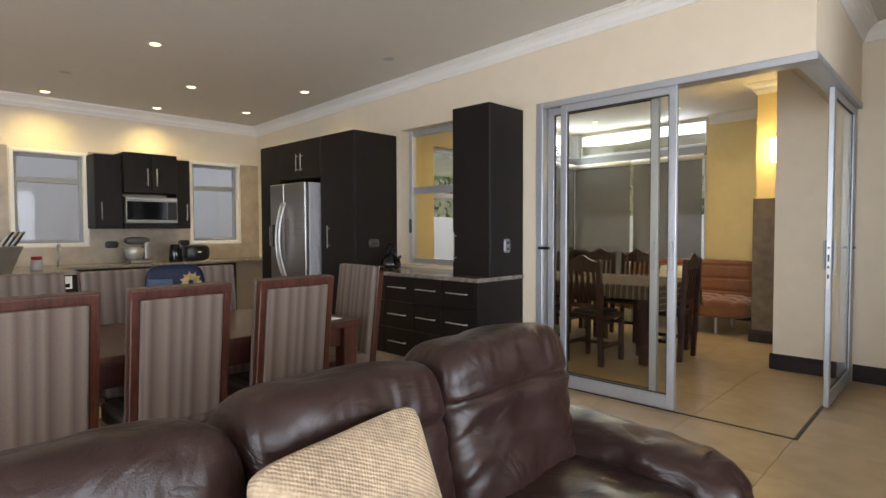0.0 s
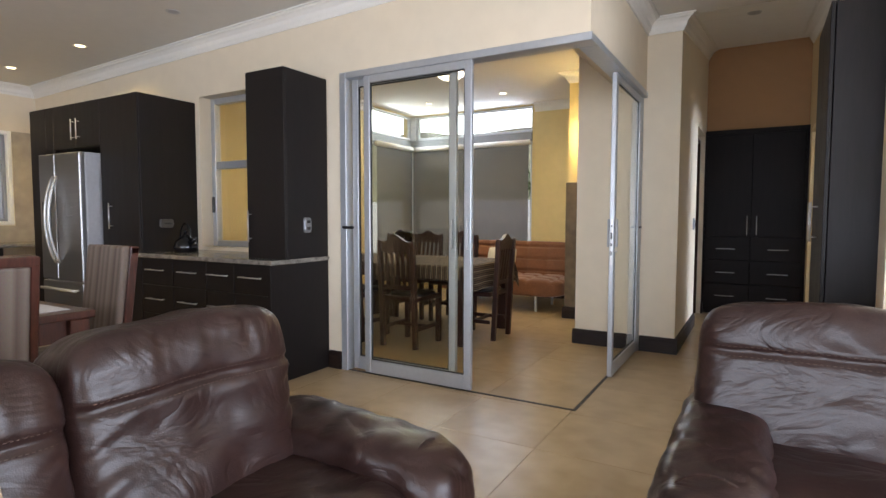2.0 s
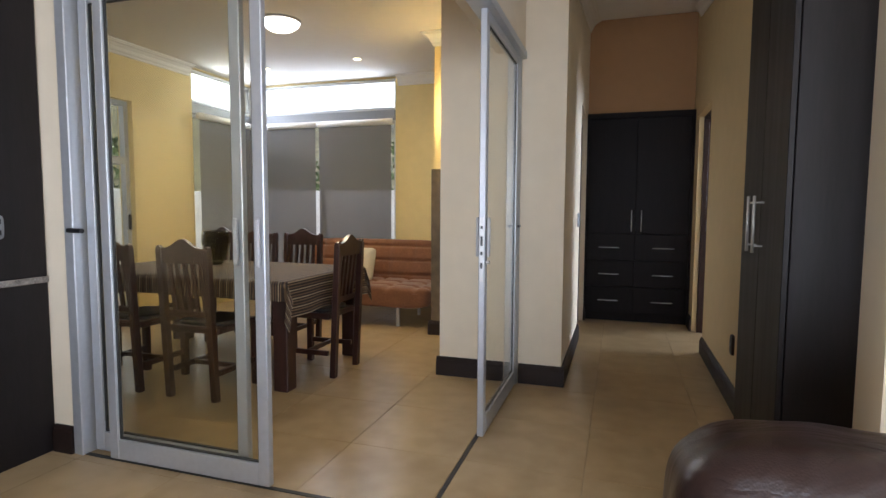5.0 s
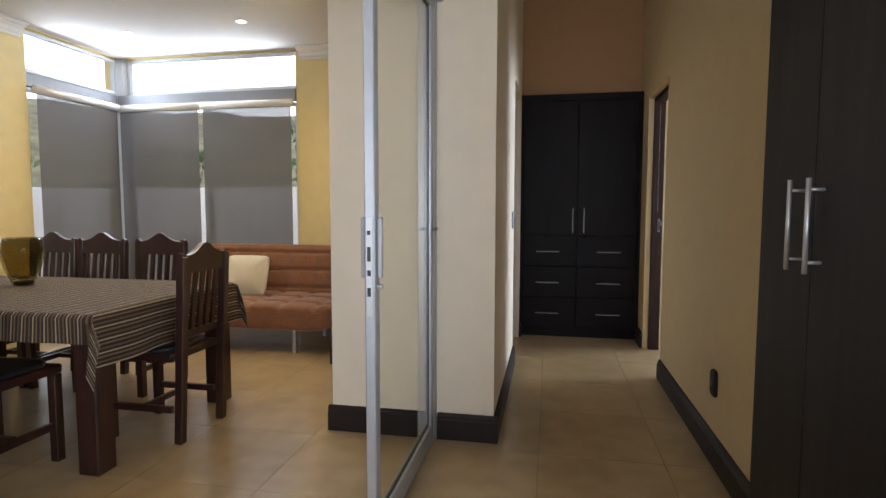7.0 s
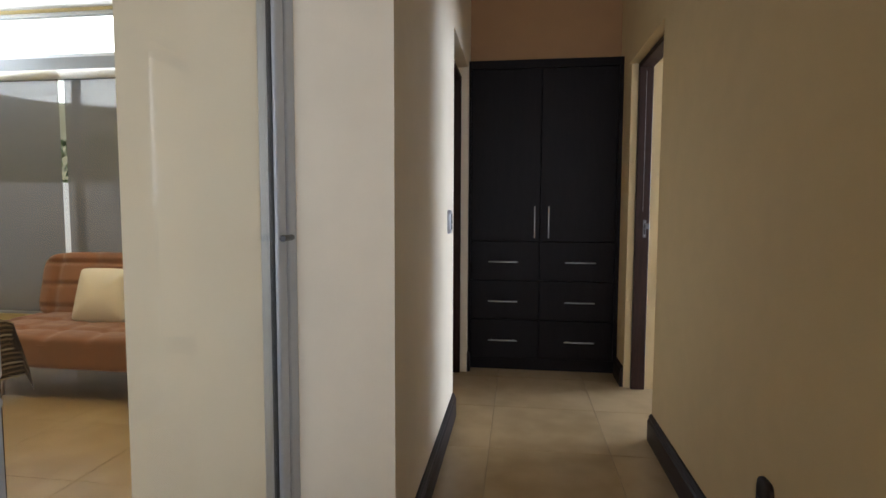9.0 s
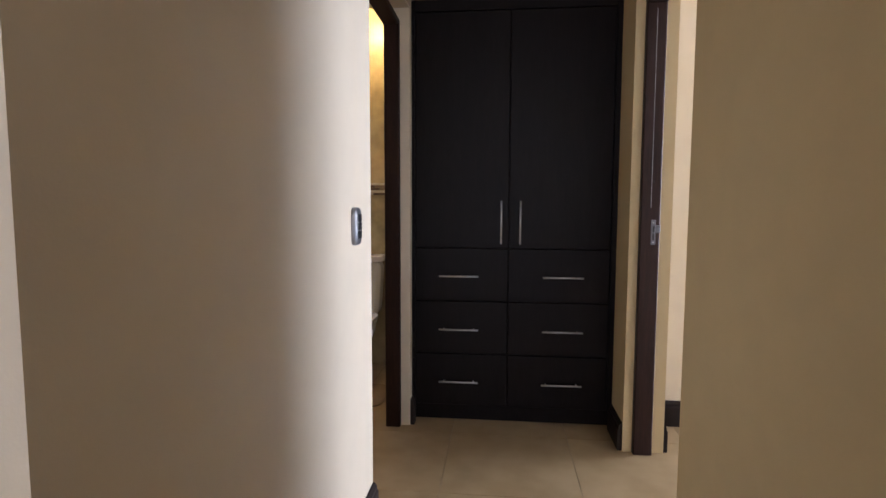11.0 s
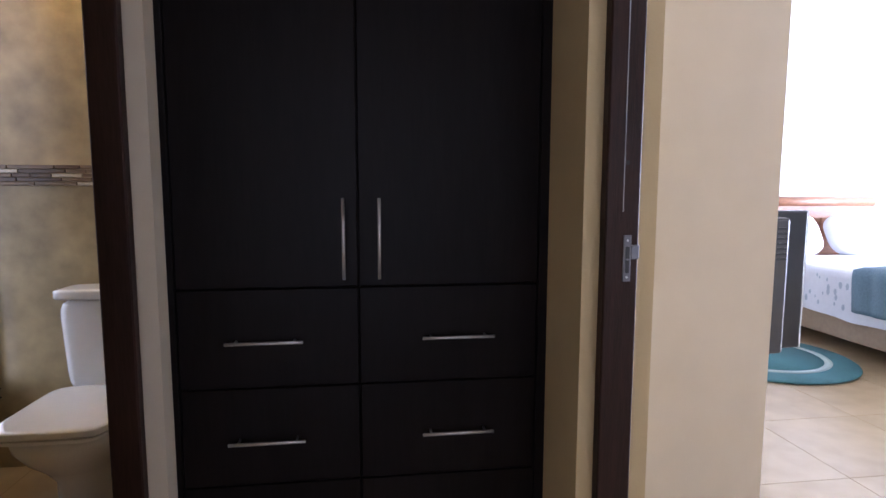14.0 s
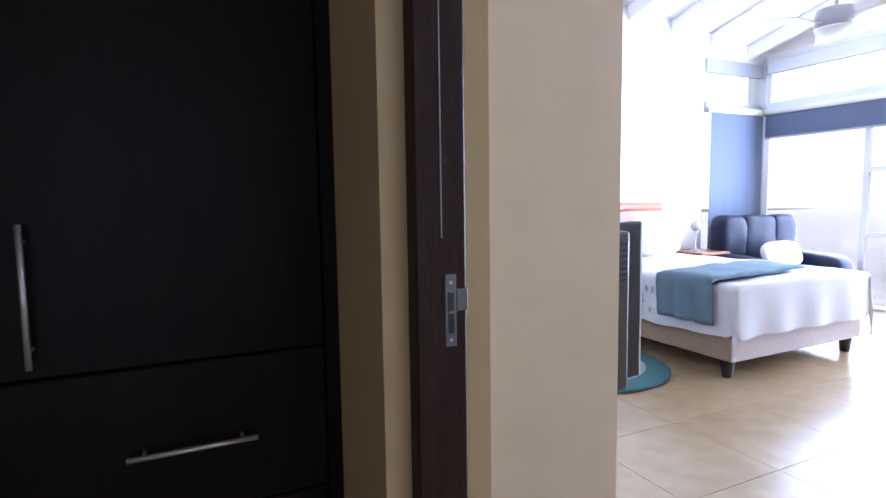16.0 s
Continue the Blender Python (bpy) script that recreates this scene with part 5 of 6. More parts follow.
def slat_chair(m):
    """Back at +y, seat towards -y."""
    d = thing("dining_chair", m, "dark wooden dining chair with slatted arched back", "chair", "dark dining chairs")
    part("seat", box(B(), (-0.2, -0.42, 0.43), (0.2, 0.0, 0.475), 0.012, 2), DARKWOOD, d)
    part("seat_pad", puffy(B(), (0, -0.21, 0.485), (0.36, 0.36, 0.04), 5, 0, 4, 6), BLACK, d, "dark seat pad", True)
    for x in (-0.18, 0.18):
        part("leg", box(B(), (x - 0.022, -0.41, 0), (x + 0.022, -0.366, 0.43), 0.003), DARKWOOD, d)
        bm = box(B(), (x - 0.022, -0.022, 0), (x + 0.022, 0.022, 0.98), 0.003)
        for v in bm.verts:
            v.co.y += 0.13 * max(0, v.co.z - 0.45) + (0.02 if v.co.z < 0.05 else 0)
        part("leg", bm, DARKWOOD, d)
    lean = lambda v: v.co.y + 0.13 * max(0, v.co.z - 0.45)
    for k in range(5):
        x = -0.12 + 0.06 * k
        bm = box(B(), (x - 0.014, -0.008, 0.55), (x + 0.014, 0.008, 0.92))
        for v in bm.verts:
            v.co.y = lean(v)
        part("back_slat", bm, DARKWOOD, d)
    bm = B()
    n = 24
    lo, hi = [], []
    for k in range(n + 1):
        u = -1 + 2 * k / n
        top = 0.985 + 0.06 * math.exp(-(u / 0.38) ** 2) + 0.02 * max(0, 1 - abs(abs(u) - 0.93) * 9)
        for s, acc in ((-0.015, lo), (0.015, hi)):
            acc.append((bm.verts.new((u * 0.2, s + 0.13 * 0.44, 0.89)), bm.verts.new((u * 0.2, s + 0.13 * 0.53, top))))
    for k in range(n):
        bm.faces.new((lo[k][0], lo[k + 1][0], lo[k + 1][1], lo[k][1]))
        bm.faces.new((hi[k + 1][0], hi[k][0], hi[k][1], hi[k + 1][1]))
        bm.faces.new((lo[k][1], lo[k + 1][1], hi[k + 1][1], hi[k][1]))
        bm.faces.new((lo[k + 1][0], lo[k][0], hi[k][0], hi[k + 1][0]))
    for k in (0, n):
        bm.faces.new((lo[k][0], lo[k][1], hi[k][1], hi[k][0]))
    part("crest_rail", bm, DARKWOOD, d)
    bm = box(B(), (-0.18, -0.01, 0.54), (0.18, 0.012, 0.58))
    for v in bm.verts:
        v.co.y = lean(v)
    part("lower_rail", bm, DARKWOOD, d)
    for x in (-0.18, 0.18):
        part("stretcher", box(B(), (x - 0.01, -0.37, 0.16), (x + 0.01, -0.02, 0.195)), DARKWOOD, d)
    part("stretcher", box(B(), (-0.16, -0.2, 0.165), (0.16, -0.18, 0.195)), DARKWOOD, d)
    return d


c2 = slat_chair(pose(-2.85, 6.78, 0))
for x in (-2.42, -1.93):
    copy_thing(c2, pose(x, 6.78, 0))
for x in (-2.95, -2.3, -1.68):
    copy_thing(c2, pose(x, 5.14, 0, 0, 0, 180))
copy_thing(c2, pose(-1.06, 5.99, 0, 0, 0, -90))

so = thing("futon_sofa", pose(-1.82, 7.55, 0), "rust-brown tufted futon sofa on chrome legs", "sofa")
bm = B()
puffy(bm, (0, 0.36, 0.31), (1.8, 0.8, 0.24), 7, 0.004, 5, 56)
for v in bm.verts:
    if v.co.z > 0.36:
        a, b = (v.co.x / 0.3) % 1 - 0.5, (v.co.y / 0.27) % 1 - 0.5
        v.co.z -= 0.022 * (1 - min(1, abs(a) * 6)) + 0.022 * (1 - min(1, abs(b) * 6))
part("seat", bm, RUST, so, "", True)
bm = B()
puffy(bm, (0, 0, 0.25), (1.8, 0.2, 0.52), 7, 0.004, 5, 56)
lean = pose(0, 0.74, 0.36, -14)
for v in bm.verts:
    if v.co.y < -0.06:
        a, b = (v.co.x / 0.3) % 1 - 0.5, (v.co.z / 0.17) % 1 - 0.5
        v.co.y += 0.024 * (1 - min(1, abs(a) * 6)) + 0.024 * (1 - min(1, abs(b) * 6))
    v.co = lean @ v.co
part("backrest", bm, RUST, so, "", True)
for x in (-0.55, 0.55):
    part("leg", cyl(B(), (x, 0.04, 0), (x, 0.04, 0.2), 0.02), CHROME, so)
    part("leg", cyl(B(), (x, 0.68, 0), (x, 0.68, 0.2), 0.02), CHROME, so)
pl = thing("scatter_cushion", pose(-1.93, 7.98, 0.6, -18, 0, 0), "cream embroidered scatter cushion on the futon", "cushion")
bm = puffy(B(), (0, 0, 0), (0.42, 0.16, 0.38), 9, 0.004, 5, 20)
for v in bm.verts:
    e = max(abs(v.co.x) / 0.21, abs(v.co.z) / 0.19)
    v.co.y *= 1 - 0.85 * min(1, e) ** 2.5
part("cover", bm, CREAMFAB, pl, "", True)
bm = B()
for k in range(4):
    box(bm, (-0.12, -0.062 + 0.002 * k, 0.07 - 0.035 * k), (0.08, -0.052, 0.074 - 0.035 * k))
part("embroidery", bm, TAUPE, pl)

# ---- bathroom ----
wc = thing("toilet", pose(0.02, 9.6, 0), "white ceramic close-coupled toilet with closed lid", "toilet")
bm = puffy(B(), (0, -0.09, 0.6), (0.38, 0.17, 0.4), 8, 0, 1, 10)
for v in bm.verts:
    v.co.x *= 0.86 + 0.14 * min(1, max(0, (v.co.z - 0.4) / 0.4))
part("cistern", bm, CERAMIC, wc, "", True)
part("cistern_lid", puffy(B(), (0, -0.09, 0.82), (0.41, 0.19, 0.045), 8, 0, 1, 10), CERAMIC, wc, "", True)
part("flush_button", cyl(B(), (0, -0.09, 0.84), (0, -0.09, 0.85), 0.025), CHROME, wc)
bm = B()
rows = []
for z, wdt, ln, c in ((0.0, 0.22, 0.42, -0.29), (0.04, 0.2, 0.4, -0.29), (0.17, 0.205, 0.4, -0.3), (0.23, 0.25, 0.44, -0.33), (0.29, 0.32, 0.5, -0.365), (0.34, 0.36, 0.535, -0.385), (0.392, 0.372, 0.55, -0.395)):
    ring = []
    for k in range(28):
        a = 2 * math.pi * k / 28
        ca, sa = math.cos(a), math.sin(a)
        ring.append(bm.verts.new((wdt / 2 * math.copysign(abs(ca) ** 0.75, ca), c + ln / 2 * math.copysign(abs(sa) ** 0.75, sa), z)))
    rows.append(ring)
for a, b in zip(rows, rows[1:]):
    for k in range(28):
        bm.faces.new((a[k], a[(k + 1) % 28], b[(k + 1) % 28], b[k]))
bm.faces.new(rows[-1])
bm.faces.new(rows[0][::-1])
part("bowl", bm, CERAMIC, wc, "", True)
bm = puffy(B(), (0, -0.43, 0.428), (0.385, 0.475, 0.036), 6.5, 0, 1, 22)
part("seat_lid", bm, CERAMIC, wc, "", True)
part("seat_ring", puffy(B(), (0, -0.43, 0.402), (0.375, 0.465, 0.018), 6.5, 0, 1, 18), CERAMIC, wc, "", True)
for x in (-0.08, 0.08):
    part("hinge", cyl(B(), (x - 0.025, -0.19, 0.425), (x + 0.025, -0.19, 0.425), 0.012), CERAMIC, wc)
tagged(part("bath_mat", puffy(B(), (0.1, 8.95, 0.008), (0.5, 0.4, 0.016), 6, 0.001, 20, 12), TAUPE, None, "", True), "pale brown pedestal mat before the toilet", "mat")
w = tagged(new("window_bath"), "bathroom window behind a venetian blind", "window", "", "structure")
part("window_frame", rect_frame(B(), "y", 9.1, 9.58, 0.33, 2.3, -0.66, -0.61, 0.035), ALU, w)
pane("pane", "y", 9.13, 9.55, 0.36, 2.27, -0.635, w)
vb = thing("venetian_blind", pose(-0.5, 9.1, 0.31), "brown slatted venetian blind over the bathroom window", "blind")
part("head_rail", box(B(), (-0.025, 0, 1.94), (0.025, 0.46, 1.98), 0.003), JAMB, vb)
sl = None
for k in range(47):
    if sl is None:
        sl = part("slat", box(B(), (-0.022, 0.005, 0), (0.022, 0.455, 0.003)), JAMB, vb)
        sl.matrix_basis = pose(0, 0, 0.05, 0, 28)
    else:
        o = sl.copy()
        scene.collection.objects.link(o)
        o.matrix_basis = pose(0, 0, 0.05 + 0.04 * k, 0, 28 + random.uniform(-3, 3))
for y in (0.1, 0.36):
    part("ladder_cord", cyl(B(), (0.02, y, 0.03), (0.02, y, 1.94), 0.0015, n=5), LINEN, vb)

# ---- bedroom ----
bd = thing("double_bed", pose(5.47, 12.1, 0), "double bed with white bedding and a sleigh headboard", "bed")
hb = B()
prof = [(-0.06 + 0.18 * max(0, k / 12 - 0.55) ** 1.5, 0.3 + 0.87 * k / 12) for k in range(13)]
prof = prof + [(o + 0.035, z) for o, z in prof[::-1]]
ends = [[hb.verts.new((x, o, z)) for o, z in prof] for x in (-0.82, 0.82)]
for k in range(len(prof)):
    hb.faces.new((ends[0][k], ends[0][(k + 1) % len(prof)], ends[1][(k + 1) % len(prof)], ends[1][k]))
hb.faces.new(ends[0])
hb.faces.new(ends[1][::-1])
part("top_roll", cyl(B(), (-0.84, 0.02, 1.15), (0.84, 0.02, 1.15), 0.055), PINE, bd, "", True)
part("headboard", hb, PINE, bd, "orange-brown wooden sleigh headboard")
for k in range(5):
    part("headboard_panel", box(B(), (-0.8 + 0.33 * k, -0.072, 0.62), (-0.52 + 0.33 * k, -0.058, 1.0), 0.006), PINE, bd)
part("base", box(B(), (-0.755, -2.12, 0.12), (0.755, -0.1, 0.4), 0.02, 2), TAUPE, bd, "taupe upholstered bed base")
part("valance", sweep(B(), (-0.758, -2.121, 0.13), (0.758, -2.121, 0.13), (0, -1, 0), [(0, 0), (0.008, 0), (0.004, 0.29), (0, 0.29)]), VALANCE, bd, "pale pink valance at the foot")
part("mattress", puffy(B(), (0, -1.08, 0.5), (1.46, 2.0, 0.26), 9, 0.002, 3, 14), LINEN, bd, "", True)
for x in (-0.7, 0.7):
    for y in (-2.05, -0.2):
        part("leg", cyl(B(), (x, y, 0), (x, y, 0.125), 0.035, 0.05), BLACK, bd)
bm = B()
NU, NV = 60, 60
gr = []
for i in range(NU + 1):
    row = []
    for j in range(NV + 1):
        sx, sy = -1.13 + 2.26 * i / NU, -2.5 + 2.15 * j / NV
        ox, oy = max(0, abs(sx) - 0.77), max(0, -2.14 - sy)
        hang = ox + oy if not (ox and oy) else (ox + oy) * 0.85
        x = math.copysign(min(abs(sx), 0.77), sx) + math.copysign((0.02 + 0.04 * hang + 0.03 * math.sin(sy * 16 + 1) * hang * 1.2), sx) * (ox > 0)
        y = max(sy, -2.14) - (0.02 + 0.04 * hang + 0.03 * math.sin(sx * 15) * hang * 1.2) * (oy > 0)
        z = 0.655 - hang + 0.02 * noise.noise(Vector((sx * 3, sy * 3, 0.3)))
        row.append(bm.verts.new((x, y, max(z, 0.14 + 0.03 * math.sin(sx * 4 + sy * 3)))))
    gr.append(row)
for i in range(NU):
    for j in range(NV):
        bm.faces.new((gr[i][j], gr[i + 1][j], gr[i + 1][j + 1], gr[i][j + 1]))
dv = part("duvet", bm, LINEN, bd, "white duvet hanging over the sides", True)
bm = B()
random.seed(4)
for k in range(70):
    x, y, s = -0.81, random.uniform(-1.9, -0.5), random.uniform(0.012, 0.03)
    z = random.uniform(0.38, 0.6)
    bmesh.ops.create_circle(bm, cap_ends=True, segments=6, radius=s, matrix=Matrix.Translation((x - 0.03, y, z)) @ pose(0, 0, 0, 0, 90, 0) @ Matrix.Diagonal((1, 0.55, 1, 1)))
lp = part("leaf_print", bm, material("grey_print", (0.42, 0.47, 0.52), 0.9), bd, "grey leaf print on the duvet")
lp["kind"] = "stuff"
for x in (-0.38, 0.38):
    pw = thing("pillow", pose(5.47 + x, 11.78, 0.84, -28, 0, 0), "white printed pillow against the headboard", "pillow", "pillows on the bed")
    part("case", puffy(B(), (0, 0, 0), (0.66, 0.18, 0.44), 3.2, 0.01, 3, 14), LINEN, pw, "", True)
bm = B()
gr = []
for i in range(41):
    row = []
    for j in range(13):
        sx, y = -1.1 + 1.45 * i / 40, -2.04 + 0.46 * j / 12 + 0.12 * i / 40
        ox = max(0, abs(sx) - 0.8)
        x = math.copysign(min(abs(sx), 0.8), sx) + math.copysign(0.035 + 0.015 * math.sin(j * 1.3), sx) * (ox > 0)
        row.append((x, y, 0.68 - ox + 0.012 * noise.noise(Vector((sx * 5, y * 5, 2)))))
    gr.append(row)
vv = [[bm.verts.new(p) for p in r] for r in gr]
for i in range(40):
    for j in range(12):
        bm.faces.new((vv[i][j], vv[i + 1][j], vv[i + 1][j + 1], vv[i][j + 1]))
th = part("blanket", bm, TEAL, None, "", True)
sd = th.modifiers.new("thick", "SOLIDIFY")
sd.thickness, sd.offset = 0.03, 1
th.matrix_basis = pose(5.47, 12.1, 0)
tagged(th, "folded teal blanket across the foot of the bed", "blanket")

rg = thing("round_rug", pose(4.05, 10.72, 0), "round teal shag rug with a pale ring beside the bed", "rug")
part("border", lathe(B(), [(0.6, 0), (0.62, 0.012), (0.6, 0.024), (0.44, 0.026)], 64), TEALRUG, rg, "", True)
part("ring", lathe(B(), [(0.45, 0.02), (0.45, 0.029), (0.4, 0.029), (0.4, 0.02)], 64), PALERUG, rg, "pale ring", True)
part("centre", lathe(B(), [(0.395, 0.02), (0.395, 0.0285), (0.01, 0.0285)], 64), TEALRUG, rg, "", True)

tv = thing("television", pose(2.775, 8.84, 0.65, 0, 0, 6), "black and grey flat television on a wall bracket", "television")
part("screen_frame", box(B(), (-0.95, 0.05, 0), (0.0, 0.1, 0.53), 0.008, 2), BLACK, tv, "black screen surround")
part("screen", box(B(), (-0.92, 0.1, 0.04), (-0.03, 0.104, 0.5)), BLACK, tv)
bk = part("rear_casing", box(B(), (-0.92, -0.06, 0.02), (-0.19, 0.035, 0.51), 0.012, 2), TVGREY, tv, "silver-grey rear casing")
for k in range(7):
    part("vent", box(B(), (-0.29, -0.0625, 0.36 + 0.018 * k), (-0.205, -0.0585, 0.368 + 0.018 * k)), BLACK, bk)
part("side_trim", box(B(), (-0.004, 0.052, 0.0), (0.006, 0.096, 0.53), 0.003), BRIGHTALU, tv, "silver side trim")
part("bracket", box(B(), (-0.6, -0.03, 0.2), (-0.4, 0.0, 0.3)), BLACK, tv)

ns = thing("nightstand", pose(6.85, 11.98, 0), "orange-brown wooden nightstand beside the bed", "nightstand")
part("top", box(B(), (-0.25, -0.22, 0.6), (0.25, 0.2, 0.63), 0.005), PINE, ns)
part("body", box(B(), (-0.22, -0.19, 0.1), (0.22, 0.19, 0.6)), PINE, ns)
for z in (0.36, 0.48):
    f = part("drawer_front", box(B(), (-0.2, -0.205, z), (0.2, -0.19, z + 0.1), 0.004), PINE, ns)
    part("knob", cyl(B(), (0, -0.205, z + 0.05), (0, -0.225, z + 0.05), 0.012), BLACK, f)
for x in (-0.2, 0.2):
    for y in (-0.17, 0.17):
        part("leg", box(B(), (x - 0.02, y - 0.02, 0), (x + 0.02, y + 0.02, 0.1)), PINE, ns)
tl = thing("bedside_lamp", pose(6.77, 12.0, 0.63), "small chrome bedside lamp on the nightstand", "lamp")
part("foot", lathe(B(), [(0.05, 0), (0.05, 0.01), (0.008, 0.02), (0.006, 0.24)]), CHROME, tl, "", True)
bm = B()
bmesh.ops.create_uvsphere(bm, u_segments=16, v_segments=10, radius=0.06, matrix=Matrix.Translation((0, 0, 0.29)))
part("shade", bm, GREYP, tl, "", True)

rc = thing("recliner", pose(7.45, 11.55, 0, 0, 0, -12) @ Matrix.Diagonal((1.2, 1.0, 1.0, 1.0)), "navy leather recliner chair by the window", "armchair")
for x, wd in ((-0.29, 0.3), (0.0, 0.42), (0.29, 0.3)):
    part("back_cushion", puffy(B(), (x, 0.25, 0.74), (wd, 0.26, 0.6), 4.5, 0.012, 4, 14), NAVY, rc, "", True)
part("seat", puffy(B(), (0, -0.12, 0.36), (0.62, 0.72, 0.26), 5, 0.01, 4, 14), NAVY, rc, "", True)
for x in (-0.44, 0.44):
    part("armrest", puffy(B(), (x, -0.1, 0.36), (0.24, 0.82, 0.5), 4, 0.01, 4, 14), NAVY, rc, "", True)
part("base", box(B(), (-0.4, -0.35, 0), (0.4, 0.35, 0.2)), BLACK, rc)
sc = thing("scatter_cushion", pose(7.45, 11.42, 0.6, -20, 0, -12), "white cushion on the navy recliner", "cushion")
part("cover", puffy(B(), (0, 0, 0), (0.5, 0.15, 0.3), 3.0, 0.006, 4, 12), LINEN, sc, "", True)

# bedroom glazing
w = tagged(new("window_bedroom"), "aluminium corner glazing with transom lights", "window", "", "structure")
bm = B()
box(bm, (7.1, 12.17, 2.74), (8.15, 12.23, 2.9), 0.003)
box(bm, (7.1, 12.17, 2.27), (8.15, 12.23, 2.4), 0.003)
box(bm, (8.1, 12.12, 0.1), (8.2, 12.22, 2.9), 0.004)
part("window_frame", bm, ALU, w)
bm = B()
box(bm, (8.11, 7.2, 2.78), (8.19, 12.12, 2.94), 0.003)
box(bm, (8.11, 7.2, 2.27), (8.19, 12.12, 2.42), 0.003)
for y in (10.96, 9.9, 8.6, 7.4):
    box(bm, (8.12, y - 0.03, 0.02), (8.18, y + 0.03, 2.27), 0.003)
for a, b in ((9.93, 10.93), (8.63, 9.87)):
    box(bm, (8.12, a, 1.5), (8.18, b, 1.56), 0.003)
    box(bm, (8.12, a, 0.79), (8.18, b, 0.85), 0.003)
part("window_frame", bm, BRIGHTALU, w)
pane("pane", "y", 7.2, 12.12, 0.05, 2.27, 8.15, w)
pane("pane", "y", 7.2, 12.12, 2.42, 2.78, 8.15, w)
pane("pane", "x", 7.12, 8.1, 2.4, 2.74, 12.2, w)
roller_blind("x", 7.12, 8.1, 12.13, 0.15, 2.3, BLUEWALL, "blue-grey roller blind, drawn down")
roller_blind("y", 7.3, 12.1, 8.07, 1.99, 2.3, BLUEWALL, "blue-grey roller blind, partly raised")
for k in range(9):
    x = 2.6 + 0.66 * k
    bm = B()
    q0, q1 = Vector((x, 12.2, bed_ceiling(x, 12.2) - 0.004)), Vector((x, 5.5, bed_ceiling(x, 5.5) - 0.004))
    vs0 = [bm.verts.new(q0 + Vector(o)) for o in ((-0.03, 0, 0), (0.03, 0, 0), (0.03, 0, -0.16), (-0.03, 0, -0.16))]
    vs1 = [bm.verts.new(q1 + Vector(o)) for o in ((-0.03, 0, 0), (0.03, 0, 0), (0.03, 0, -0.16), (-0.03, 0, -0.16))]
    for a in range(4):
        bm.faces.new((vs0[a], vs0[(a + 1) % 4], vs1[(a + 1) % 4], vs1[a]))
    bm.faces.new(vs0)
    bm.faces.new(vs1[::-1])
    structure("rafter", bm, WHITE, "white painted exposed rafter", "beam")
cf = thing("ceiling_fan", pose(6.1, 10.2, 2.57), "white three-blade ceiling fan with an opal light", "fan")
part("motor", lathe(B(), [(0.06, 0.16), (0.13, 0.14), (0.15, 0.05), (0.14, 0.0)][::-1], 28), GREYP, cf, "", True)
part("light", lathe(B(), [(0.03, -0.085), (0.1, -0.065), (0.14, -0.02), (0.14, 0.0)], 28), CERAMIC, cf, "", True)
part("rod", cyl(B(), (0, 0, 0.15), (0, 0, 1.28), 0.018), CORNICE, cf)
for k in range(3):
    bm = B()
    n = 14
    r0, r1 = [], []
    for i in range(n + 1):
        t = i / n
        wdt = 0.05 + 0.05 * math.sin(math.pi * min(1, t * 1.1))
        z = 0.03 + 0.03 * math.sin(t * 3)
        r0.append((bm.verts.new((0.12 + 0.52 * t, -wdt + 0.1 * t * t, z + 0.012)), bm.verts.new((0.12 + 0.52 * t, wdt + 0.1 * t * t, z - 0.012))))
        r1.append((bm.verts.new((0.12 + 0.52 * t, -wdt + 0.1 * t * t, z + 0.02)), bm.verts.new((0.12 + 0.52 * t, wdt + 0.1 * t * t, z - 0.004))))
    for i in range(n):
        bm.faces.new((r0[i][0], r0[i + 1][0], r0[i + 1][1], r0[i][1]))
        bm.faces.new((r1[i][1], r1[i + 1][1], r1[i + 1][0], r1[i][0]))
        bm.faces.new((r0[i][0], r1[i][0], r1[i + 1][0], r0[i + 1][0]))
        bm.faces.new((r0[i][1], r0[i + 1][1], r1[i + 1][1], r1[i][1]))
    bl = part("blade", bm, CORNICE, cf, "", True)
    bl.matrix_basis = pose(0, 0, 0, 0, 0, 150 + 120 * k)

# ---- lamps ----


def downlight(x, y, z, watts, lit=True):
    d = thing("downlight", pose(x, y, z), "recessed downlight with a pale ring, lit" if lit else "recessed downlight with a steel ring, unlit", "lamp", "ceiling downlights")
    part("ring", lathe(B(), [(0.041, 0.0), (0.052, -0.004), (0.056, 0.0)], 24), CORNICE if lit else CHROME, d, "", True)
    part("bulb", lathe(B(), [(0.001, -0.003), (0.04, -0.002), (0.04, 0.004)], 20), LAMPW if lit else GREYP, d)
    if lit:
        s = new("downlight_beam", bpy.data.lights.new("downlight_beam", "SPOT"))
        s.data.energy, s.data.spot_size, s.data.spot_blend, s.data.color = watts, radians(140), 1.0, (1.0, 0.75, 0.28)
        s.data.shadow_soft_size = 0.03
        s.matrix_basis = pose(x, y, z - 0.012)
    return d


